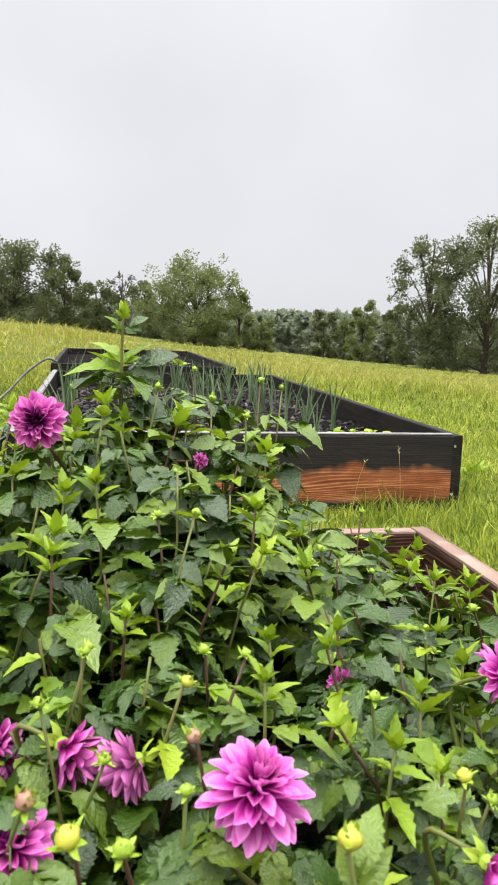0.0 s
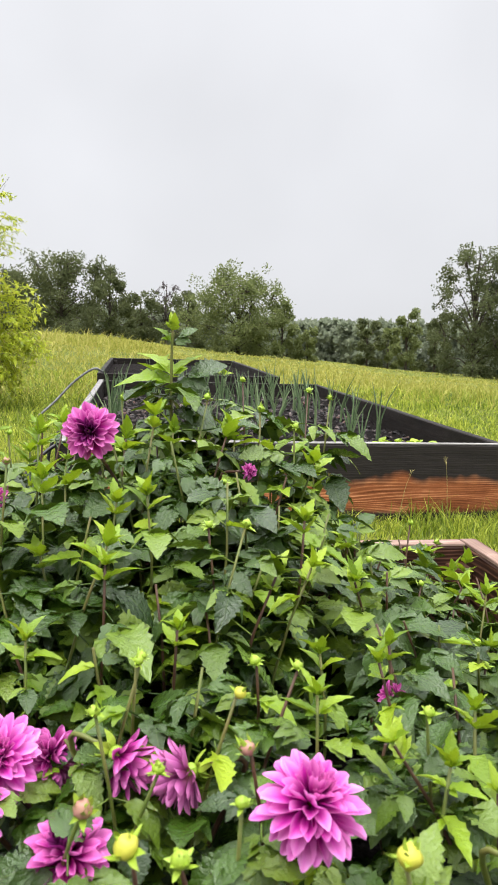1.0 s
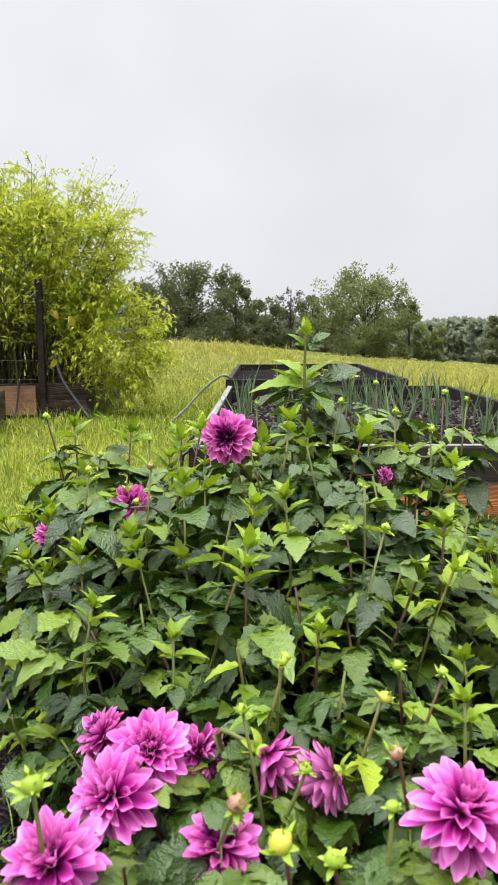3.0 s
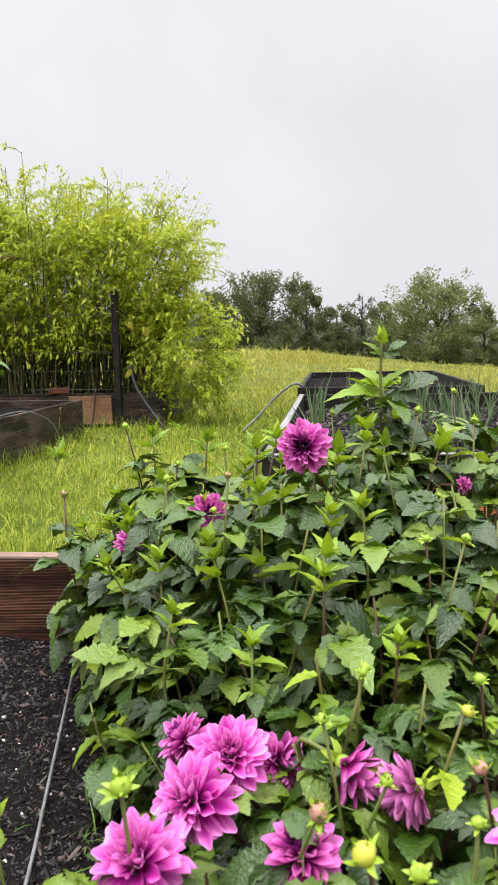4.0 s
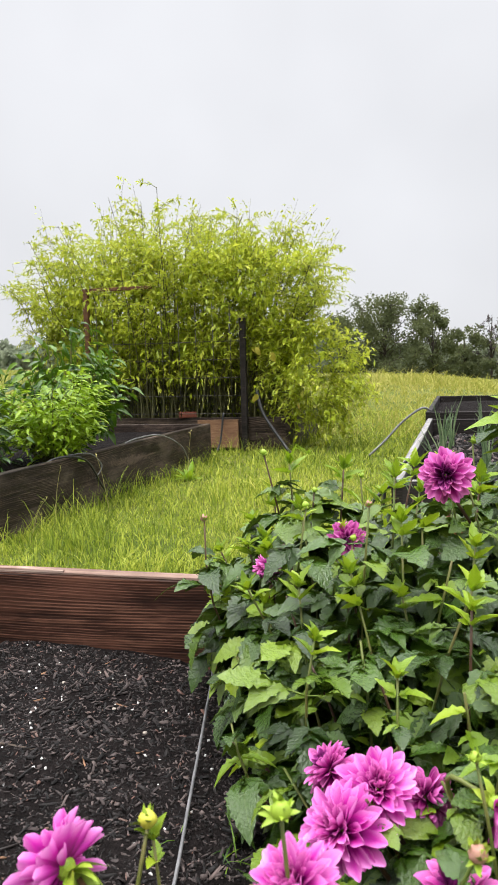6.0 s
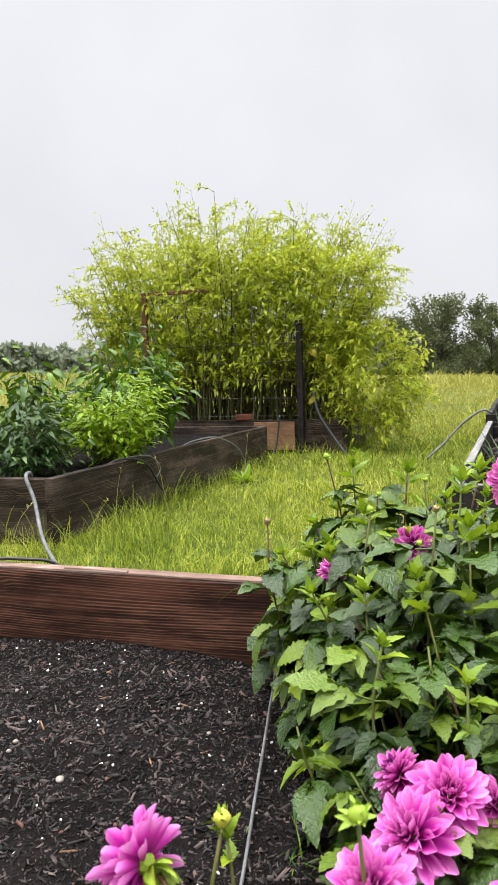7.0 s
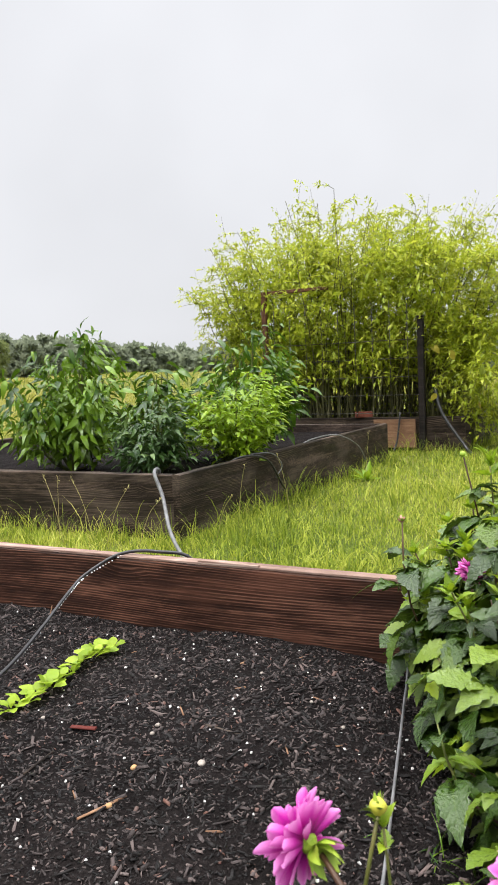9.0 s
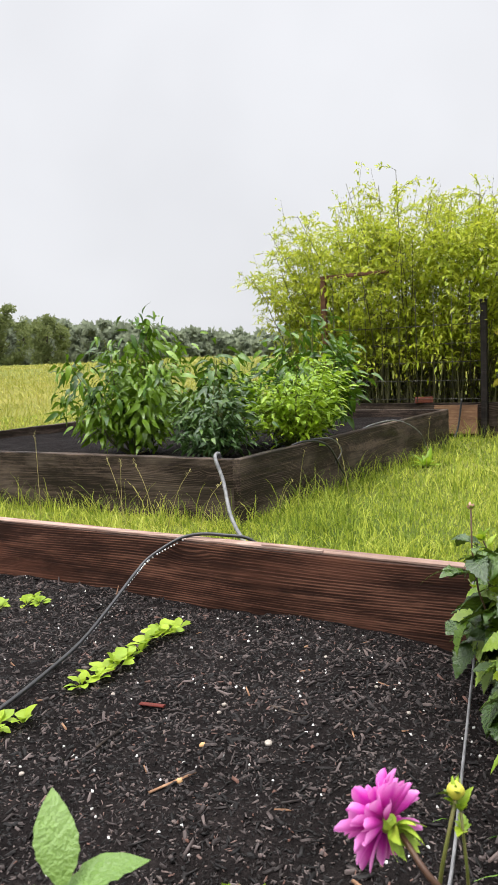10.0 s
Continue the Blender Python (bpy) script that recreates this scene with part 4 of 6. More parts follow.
    for _ in range(4000):
        x, y = rng.uniform(-0.80, 0.62), rng.uniform(0.30, 1.46)
        u, v = x * CU + y * SU, -x * SU + y * CU
        left = -0.295 - 0.80 * max(0.0, y - 0.62)
        if v > 1.34 or u > 0.57 or x < left or (y < 0.5 and x < -0.22):
            continue
        if any((x - a) ** 2 + (y - b) ** 2 < 0.051 ** 2 for a, b in taken):
            continue
        taken.append((x, y))
        edge = min(1.0, 0.55 + (x - left) / 0.16)
        z = 0.14 + (foliage_top(x, y) - 0.14) * edge * rng.uniform(0.80, 1.0)
        if x > 0.15 and y > 0.9:
            z = min(z, rng.uniform(0.265, 0.325))
        if y < 0.5:
            z = min(z, 0.31)
        p, _ = owner(x, y)
        kind = "young" if rng.random() < 0.30 else ("bud" if rng.random() < 0.25 else "plain")
        shoot(p, base_for(x, y, 0.35), (x, y, z), rng, kind, dense=0.95)
        n += 1
    # lower leaves spilling over the mulch
    for x, y, z in ((-0.50, 0.80, 0.22), (-0.43, 0.73, 0.20), (-0.58, 0.95, 0.25), (-0.64, 1.05, 0.28), (-0.70, 1.14, 0.28), (-0.54, 0.9, 0.29), (-0.72, 1.19, 0.36), (-0.66, 1.2, 0.42), (-0.60, 1.17, 0.47), (-0.74, 1.17, 0.29), (-0.60, 1.0, 0.34), (-0.47, 0.75, 0.27), (-0.37, 0.68, 0.27), (-0.68, 1.1, 0.34), (-0.56, 1.05, 0.42), (-0.5, 0.92, 0.36), (-0.65, 1.22, 0.30)):
        p, c = owner(x, y)
        shoot(p, (x + 0.10, y + 0.02, 0.13), (x, y, z), rng, "plain" if z < 0.3 else "young", size=1.1, dense=1.2)
    # the tall stem that stands over the rest
    tall, inv = plants[0], plants[0].matrix_basis.inverted()
    pts = [Vector((-0.17, 1.12, 0.13)), Vector((-0.18, 1.14, 0.40)), Vector((-0.186, 1.152, 0.60)), Vector((-0.185, 1.155, 0.688))]
    part("stem", tube_bm([inv @ p for p in smooth_line(pts, 4)], 0.0032, 6, 0.65), STEM, tall)
    for z, yaw, lift, ln, yg in ((0.680, 0.5, 60, 0.03, 1), (0.678, 3.6, 60, 0.03, 1), (0.66, -1.4, 35, 0.042, 0), (0.662, 1.6, 45, 0.036, 1), (0.612, 1.15, 48, 0.068, 1), (0.61, -1.1, 45, 0.06, 1), (0.60, 1.75, 16, 0.085, 1), (0.598, -1.45, 25, 0.085, 0), (0.59, 2.5, 10, 0.09, 0), (0.585, 3.8, 10, 0.09, 0), (0.575, 0.3, 0, 0.085, 0), (0.56, 2.2, 10, 0.07, 1), (0.56, -2.0, 10, 0.07, 0), (0.545, 4.4, 0, 0.075, 0), (0.54, 1.3, -8, 0.075, 0), (0.53, -0.8, -8, 0.075, 0), (0.515, 3.0, -8, 0.08, 0), (0.50, 2.0, -8, 0.08, 0), (0.50, 4.9, -8, 0.08, 0)):
        p = Vector((-0.186, 1.153, z))
        part_mesh("leaf", rng.choice(YOUNG_LEAVES if yg else OLD_LEAVES), tall, "", inv @ (Matrix.Translation(p) @ Matrix.Rotation(yaw, 4, "Z") @ Matrix.Rotation(radians(lift), 4, "X") @ Matrix.Rotation(0.5 * math.sin(yaw * 3), 4, "Y")) @ Matrix.Diagonal((ln * 1.1, ln, ln, 1)))
    part_mesh("bud", BUDS[0], tall, "", inv @ Matrix.Translation((-0.185, 1.155, 0.686)) @ Matrix.Diagonal((0.013, 0.013, 0.013, 1)))
    # blooms: place, facing, width, petals
    blooms = [((-0.253, 0.938, 0.552), (0.12, -1.0, 0.25), 0.067, PETAL_DARK, "open magenta bloom with a dark heart", 1.0, 0),
              ((0.014, 0.465, 0.376), (0.30, -0.25, 0.9), 0.070, PETAL, "large open pink-magenta bloom", 1.0, 4),
              ((-0.143, 0.462, 0.332), (-0.1, -0.3, 0.9), 0.054, PETAL_DARK, "open purple bloom", 0.9, 3),
              ((-0.230, 0.562, 0.337), (0.25, -0.5, 0.7), 0.070, PETAL, "open magenta bloom", 1.0, 3),
              ((-0.243, 0.520, 0.322), (-0.35, -0.6, 0.55), 0.070, PETAL, "open magenta bloom", 1.0, 3),
              ((-0.280, 0.590, 0.330), (-0.5, -0.2, 0.6), 0.05, PETAL_DARK, "small dark magenta bloom", 0.8, 3),
              ((-0.200, 0.595, 0.322), (0.7, -0.3, 0.3), 0.052, PETAL_DARK, "small dark purple bloom", 0.7, 3),
              ((-0.222, 0.375, 0.371), (-0.15, -0.45, 0.85), 0.062, PETAL, "open pink bloom near the path", 1.0, 3),
              ((-0.356, 0.318, 0.386), (-0.93, 0.08, 0.28), 0.066, PETAL, "pink bloom turned sideways with its green calyx showing", 1.0, 3),
              ((-0.392, 0.955, 0.458), (0.3, -0.75, 0.1), 0.052, PETAL_DARK, "purple bloom turned aside", 0.72, 1),
              ((-0.500, 0.930, 0.418), (-0.3, -0.5, -0.6), 0.042, PETAL_DARK, "nodding dark purple bloom", 0.6, 1),
              ((-0.134, 0.560, 0.350), (0.8, -0.3, -0.35), 0.064, PETAL_DARK, "half-closed purple bloom", -0.15, 3),
              ((-0.074, 0.556, 0.342), (-0.75, -0.3, -0.25), 0.060, PETAL_DRY, "withered pink bloom", 0.2, 3),
              ((0.245, 0.680, 0.365), (0.7, -0.4, 0.3), 0.062, PETAL, "open pink bloom", 0.9, 4),
              ((0.103, 0.730, 0.328), (0.3, -0.7, 0.4), 0.028, PETAL_DARK, "small purple bloom among leaves", 0.6, 4),
              ((0.163, 0.447, 0.345), (0.5, -0.5, -0.2), 0.055, PETAL_DARK, "half-open purple bud", -0.2, 4),
              ((-0.062, 1.05, 0.490), (0.8, -0.4, 0.1), 0.024, PETAL_DARK, "small purple bloom among leaves", 0.6, 0)]
    for k, (c, f, w, mat, lab, op, own) in enumerate(blooms):
        pl = plants[own]
        pinv = pl.matrix_basis.inverted()
        c, f = Vector(c), Vector(f).normalized()
        back = c - f * 0.012
        root = Vector((pl.location.x * 0.5 + c.x * 0.5, pl.location.y * 0.5 + c.y * 0.5 + 0.03, 0.13))
        if own == 0 and k == 0:
            root = Vector((-0.15, 1.04, 0.30))
        mid = back - f * 0.035 - Vector((0, 0, 0.015))
        part("stem", tube_bm([pinv @ p for p in smooth_line([root, root.lerp(mid, 0.6) + Vector((0, 0, 0.01)), mid, back], 4)], 0.0026, 6, 0.8), STEM_DARK if k % 2 == 0 else STEM, pl)
        flat = ((17, -6, 1.0), (17, 8, 1.0), (16, 20, 0.92), (13, 34, 0.78), (9, 50, 0.6)) if "sideways" in lab else None
        flower(pl, pinv @ c, f, w, mat, lab, k, op, flat, 1.3 if flat else 1.0)
    for pl in plants:
        finish_leaves(pl)
    # young plant by the path, seen as the view turns away
    pl = thing("dahlia_plant", Matrix.Translation((-0.47, 0.13, 0.13)), "young dahlia with broad pale green leaves, rising from mulch", "dahlia", "dahlias in the near bed")
    pinv = pl.matrix_basis.inverted()
    part("stem", tube_bm([pinv @ Vector(p) for p in ((-0.47, 0.13, 0.13), (-0.472, 0.133, 0.30), (-0.473, 0.136, 0.385))], 0.003, 6, 0.7), STEM, pl)
    broad = [leaf_arrays(1.0, 0.42, 0.035, 0.12 + 0.1 * s, 0.22, s, 14, 0.48) for s in (3, 5)]
    broad = [mesh_of("leaf", g[0], g[1], DAHLIA_BROAD, True, [(v[0], v[1], 0) for v in g[0]]) for g in broad]
    for p, yaw, lift, ln in (((-0.473, 0.136, 0.385), 1.05, 72, 0.058), ((-0.472, 0.134, 0.378), 2.5, 22, 0.052), ((-0.472, 0.134, 0.378), -0.45, 34, 0.056), ((-0.472, 0.134, 0.36), 3.3, 15, 0.05), ((-0.472, 0.134, 0.37), 0.2, 20, 0.05)):
        part_mesh("leaf", broad[int(ln * 1000) % 2], pl, "", pinv @ (Matrix.Translation(p) @ Matrix.Rotation(yaw, 4, "Z") @ Matrix.Rotation(radians(lift), 4, "X")) @ Matrix.Diagonal((ln * 1.15, ln, ln, 1)))
    shoot(plants[3], (-0.37, 0.40, 0.13), (-0.345, 0.392, 0.372), rng, "bud_y", 0.0025, leaves=False)
    shoot(plants[3], (-0.36, 0.41, 0.13), (-0.343, 0.396, 0.362), rng, "young", 0.002, size=0.9, leaves=False)
    shoot(plants[3], (-0.34, 0.33, 0.13), (-0.40, 0.215, 0.36), rng, "young", 0.0025, size=1.2)
    # broad leaves close to the path
    for q, yaw, lift, ln, young in (((-0.232, 0.350, 0.372), 100, 2, 0.058, False), ((-0.226, 0.350, 0.360), 150, -5, 0.055, False)):
        set_leaf(plants[3], plants[3].matrix_basis.inverted() @ Matrix.Translation(q) @ Matrix.Rotation(radians(yaw), 4, "Z") @ Matrix.Rotation(radians(lift), 4, "X") @ Matrix.Diagonal((ln, ln, ln, 1)), young, rng)
    finish_leaves(plants[3])
    set_leaf(plants[4], plants[4].matrix_basis.inverted() @ Matrix.Translation((0.066, 0.362, 0.378)) @ Matrix.Rotation(-0.35, 4, "Z") @ Matrix.Rotation(1.15, 4, "X") @ Matrix.Diagonal((0.046, 0.048, 0.048, 1)), False, rng)
    finish_leaves(plants[4])


build_dahlias()

# ---- the tall shrub, its fence and bed ----
def many_leaves(pos, way, length, width, rng, droop=0.35, roll=1.0):
    """Arrays for many folded leaf blades: pos and way are (n, 3); two quads each, with a bent tip."""
    n = len(pos)
    way = way / np.linalg.norm(way, axis=1, keepdims=True)
    up = np.tile([0.0, 0.0, 1.0], (n, 1)) + rng.normal(0, 0.35 * roll, (n, 3))
    side = np.cross(way, up)
    side /= np.linalg.norm(side, axis=1, keepdims=True) + 1e-9
    nrm = np.cross(side, way)
    L, W = length[:, None], width[:, None]
    dz = np.array([0, 0, -1.0])
    base, mid, tip = pos, pos + way * L * 0.45 + dz * L * droop * 0.12, pos + way * L * 0.95 + dz * L * droop * 0.6
    V = np.stack([base, mid + side * W / 2 + nrm * W * 0.15, tip, mid - side * W / 2 + nrm * W * 0.15, mid - nrm * W * 0.05], 1).reshape(-1, 3)
    k = 5 * np.arange(n)[:, None]
    Q = np.concatenate([k + np.array([[0, 4, 2, 1]]), k + np.array([[0, 3, 2, 4]])], 0)
    return V, Q


def leaf_cloud(name, pos, way, length, width, material, parent, rng, label="", droop=0.35, roll=1.0, kind="stuff"):
    V, Q = many_leaves(pos, way, length, width, rng, droop, roll)
    inv = np.array(parent.matrix_basis.inverted()) if parent is not None else np.eye(4)
    V = V @ inv[:3, :3].T + inv[:3, 3]
    ob = part_mesh(name, fast_mesh(name, V, Q, material, smooth=False), parent, label)
    ob["kind"] = kind
    return ob


def tubes_mesh(name, lines, r0, r1, sides, material):
    """Many tapering twigs in one mesh; lines: lists of points."""
    V, Q = [], []
    for pts in lines:
        base = len(V)
        n = len(pts)
        for i, p in enumerate(pts):
            d = (pts[min(i + 1, n - 1)] - pts[max(i - 1, 0)])
            d = d / (np.linalg.norm(d) + 1e-9)
            a = np.cross(d, (0.3, 0.9, 0.1))
            a /= np.linalg.norm(a) + 1e-9
            b = np.cross(d, a)
            r = r0 + (r1 - r0) * i / (n - 1)
            V += [p + r * (a * math.cos(2 * math.pi * k / sides) + b * math.sin(2 * math.pi * k / sides)) for k in range(sides)]
        for i in range(n - 1):
            for k in range(sides):
                Q.append((base + i * sides + k, base + i * sides + (k + 1) % sides, base + (i + 1) * sides + (k + 1) % sides, base + (i + 1) * sides + k))
    return fast_mesh(name, np.array(V), np.array(Q), material, smooth=True)


SHRUB_LEAF = leaf_material("yellow_green_shrub_leaf", (0.15, 0.22, 0.012), (0.39, 0.485, 0.027), (0.64, 0.66, 0.080), 0.38, 0.48, True, 8)
CANE = plain_material("brown_green_cane", (0.07, 0.07, 0.025), (0.14, 0.13, 0.05), 0.7, 12)
RUST = plain_material("rusted_iron", (0.07, 0.028, 0.014), (0.14, 0.06, 0.03), 0.8, 30, 0.4)
WIRE = plain_material("dull_steel_wire", (0.06, 0.055, 0.05), (0.12, 0.11, 0.10), 0.55, 30, 0.1, 0.7)


def build_shrub():
    rng = np.random.default_rng(21)
    origin = garden(-2.6, 7.0, 0.2)
    shrub = thing("shrub", Matrix.Translation(origin), "tall dense yellow-green willowy shrub growing behind wire fencing", "shrub")
    inv = np.array(shrub.matrix_basis.inverted())[:3, 3]
    def outline(u):
        return np.interp(u, [-4.35, -4.0, -3.7, -3.1, -2.5, -1.9, -1.5, -1.2, -0.9], [1.12, 1.58, 1.93, 2.16, 2.10, 2.04, 1.94, 1.70, 1.08])
    stems, twigs, P, W = [], [], [], []
    for k in range(150):
        u0, v0 = rng.uniform(-3.6, -1.6), rng.uniform(6.42, 7.35)
        spread = (u0 + 2.6) * 0.55 + rng.normal(0, 0.18)
        u1, v1 = np.clip(u0 + spread, -4.05, -1.2), v0 + rng.normal(0, 0.28) - 0.05
        top = float(outline(u1)) * rng.uniform(0.72, 1.04)
        pts = []
        for i in range(9):
            t = i / 8
            q = garden(u0 + (u1 - u0) * t ** 1.7, v0 + (v1 - v0) * t ** 1.5, 0.2 + (top - 0.2) * t)
            pts.append(np.array(q) + rng.normal(0, 0.012, 3))
        stems.append(pts)
        for j in range(25):
            s = rng.uniform(0.22, 1.0) if j > 2 else rng.uniform(0.85, 1.0)
            i = min(7, int(s * 8))
            p = pts[i] + (pts[i + 1] - pts[i]) * (s * 8 - i)
            a = rng.uniform(0, 2 * np.pi)
            d = np.array([math.cos(a), math.sin(a), rng.uniform(0.1, 1.1)])
            d /= np.linalg.norm(d)
            ln = rng.uniform(0.16, 0.42) * (1.15 - 0.4 * s)
            if p[2] < 0.62 and v0 < 6.9 and rng.random() < 0.85:
                continue
            tw = [p + d * ln * f + np.array([0, 0, -0.35 * ln * f * f]) for f in (0, 0.35, 0.7, 1)]
            twigs.append(tw)
            m = 18
            f = rng.uniform(0.15, 1.0, m)
            P.append(p + d * ln * f[:, None] + np.stack([0 * f, 0 * f, -0.35 * ln * f * f], -1))
            w = d + rng.normal(0, 0.75, (m, 3))
            w[:, 2] -= 0.35
            W.append(w)
    droops = sum(len(q) for q in P)
    # leafy sprays that bulge to the ground beside the post
    for k in range(330):
        d = rng.normal(0, 1, 3)
        d /= np.linalg.norm(d)
        rr = rng.uniform(0.45, 1.0)
        z0 = 0.66 + 0.46 * d[2] * rr
        a = np.array(garden(-1.22 + 0.42 * d[0] * rr - 0.25 * max(0.0, z0 - 0.6), 6.50 + 0.30 * d[1] * rr, max(0.16, z0)))
        d = np.array([d[0] * 0.8 + 0.35, d[1] * 0.8 - 0.2, d[2] * 0.6 + 0.1]) + rng.normal(0, 0.35, 3)
        d /= np.linalg.norm(d)
        ln = rng.uniform(0.12, 0.26)
        twigs.append([a + d * ln * f - np.array([0, 0, 0.4 * ln * f * f]) for f in (0, 0.35, 0.7, 1)])
        m = 20
        f = rng.uniform(0.0, 1.05, m)
        P.append(a + d * ln * f[:, None] - np.stack([0 * f, 0 * f, 0.4 * ln * f * f], -1) + rng.normal(0, 0.015, (m, 3)))
        W.append(d * 0.5 + rng.normal(0, 0.75, (m, 3)))
    # rounded clumps of leaves that stand forward of the canes
    for k in range(105):
        u, z = rng.uniform(-3.75, -1.25), rng.uniform(0.78, 1.85)
        if z > float(outline(u)) - 0.12:
            continue
        c = np.array(garden(u, rng.uniform(6.36, 6.62), z))
        m = 100
        d = rng.normal(0, 1, (m, 3))
        d /= np.linalg.norm(d, axis=1, keepdims=True)
        d[:, 2] = np.abs(d[:, 2]) * np.where(rng.random(m) < 0.75, 1, -0.6)
        P.append(c + d * rng.uniform(0.09, 0.17) * np.array([1.2, 0.9, 0.75]) * rng.uniform(0.6, 1.1, (m, 1)))
        W.append(d * 0.7 + rng.normal(0, 0.6, (m, 3)) + np.array([0, -0.3, -0.25]))
    # twigs hanging through the mesh on its front
    inner = sum(len(q) for q in P)
    for k in range(330):
        u, v, z = rng.uniform(-3.35, -1.5), rng.uniform(6.16, 6.52), rng.uniform(0.60, 1.7)
        if u > -1.92 and z < 1.02:
            continue
        c = np.array(garden(u, v, z))
        m = 12
        P.append(c + rng.normal(0, 0.055, (m, 3)))
        w = rng.normal(0, 0.7, (m, 3))
        w[:, 2] -= 0.2
        W.append(w)
    outer = sum(len(q) for q in P)
    # wisps that stand out of the top and sides
    for k in range(110):
        u = rng.uniform(-4.1, -1.25)
        a = np.array(garden(u, rng.uniform(6.5, 7.3), float(outline(u)) * rng.uniform(0.80, 0.97)))
        d = np.array([(u + 2.6) * 0.35 + rng.normal(0, 0.2), rng.normal(0, 0.2), 1.0])
        d /= np.linalg.norm(d)
        ln = rng.uniform(0.12, 0.40)
        b = a + d * ln
        twigs.append([a + (b - a) * f + np.array([0.05 * f * f, 0, 0]) for f in (0, 0.35, 0.7, 1)])
        m = int(40 * ln) + 4
        f = rng.uniform(0.0, 1.05, m)
        P.append(a + (b - a) * f[:, None] + rng.normal(0, 0.012, (m, 3)))
        W.append(d + rng.normal(0, 0.8, (m, 3)))
    # thin shaded canes and low leaves that fill the back of the thicket
    for k in range(420):
        u, v = rng.uniform(-3.75, -1.5), rng.uniform(6.75, 7.5)
        a, b = np.array(garden(u, v, 0.19)), np.array(garden(u + rng.normal(0, 0.10), v + rng.normal(0, 0.06), rng.uniform(0.7, 1.2)))
        stems.append([a + (b - a) * f for f in (0.0, 0.35, 0.7, 1.0)])
        m = 13
        P.append(a + (b - a) * rng.uniform(0.12, 1.0, m)[:, None] + rng.normal(0, 0.05, (m, 3)))
        W.append(rng.normal(0, 0.8, (m, 3)) + np.array([0, 0, 0.2]))
    P, W = np.concatenate(P), np.concatenate(W)
    n = len(P)
    size = rng.uniform(0.028, 0.064, n)
    size[inner:outer] *= 1.3
    size[droops:inner] *= 1.15
    leaf_cloud("foliage", P, W, size, size * rng.uniform(0.26, 0.42, n), SHRUB_LEAF, shrub, rng)
    for lines, r0, r1, s, nm in ((stems, 0.008, 0.002, 5, "cane"), (twigs, 0.0022, 0.001, 3, "twig")):
        me = tubes_mesh(nm, [[p + inv for p in l] for l in lines], r0, r1, s, CANE)
        part_mesh(nm, me, shrub)["kind"] = "stuff"
    # a few big yellowed leaves
    for k in range(8):
        u, z = rng.uniform(-1.75, -1.0), rng.uniform(0.4, 1.1)
        ln = rng.uniform(0.07, 0.11)
        q = Matrix.Translation(garden(u, 6.12 + rng.uniform(-0.05, 0.05), z) - origin) @ Euler((rng.uniform(-2.2, -0.9), rng.uniform(-0.5, 0.5), rng.uniform(2.2, 4.0))).to_matrix().to_4x4()
        part_mesh("leaf", YELLOW_LEAVES[k % 2], shrub, "yellowed broad leaf", q @ Matrix.Diagonal((ln, ln, ln, 1)))


YELLOWED = leaf_material("yellowed_leaf", (0.20, 0.30, 0.03), (0.42, 0.36, 0.05), (0.55, 0.42, 0.08), 0.5, 0.35, False, 10)
YELLOW_LEAVES = [mesh_of("leaf", *leaf_arrays(1.0, 0.5, 0.02, 0.3, 0.2, s), YELLOWED, True) for s in (1, 2)]
build_shrub()


def build_fence():
    fence = thing("fence_panel", garden_pose(-3.22, 6.27, 0.0), "rusty wire mesh panel on dark posts before the shrub", "fence")
    for x, h, w in ((0.0, 1.43, 0.045), (1.42, 1.12, 0.05)):
        part("post", box_bm(w, w, h, 0.004), RUST if x == 0 else WOOD_BLACK, fence, "", Matrix.Translation((x, 0, 0)))
    part("top_rail", board_bm(0.62, 0.03, 0.03, 3), RUST, fence, "rusted iron rail", Matrix.Translation((0.0, 0, 1.40)))
    for k in range(5):
        part("wire", tube_bm([(0.02, -0.026, 0.33 + 0.152 * k), (0.7, -0.028, 0.325 + 0.152 * k), (1.40, -0.026, 0.322 + 0.152 * k)], 0.0032, 5), WIRE, fence)
    for k in range(9):
        part("wire", tube_bm([(0.10 + 0.152 * k, -0.021, 0.30), (0.10 + 0.152 * k, -0.021, 1.26)], 0.0032, 5), WIRE, fence)
    ob = part("brick", box_bm(0.15, 0.07, 0.05, 0.004), plain_material("red_brick", (0.13, 0.03, 0.02), (0.20, 0.06, 0.035), 0.85, 40, 0.5), None)
    ob.matrix_basis = garden_pose(-2.33, 6.325, BED_H + 0.001, 25)
    tagged(ob, "red brick lying on the shrub bed's plank", "brick")


build_fence()


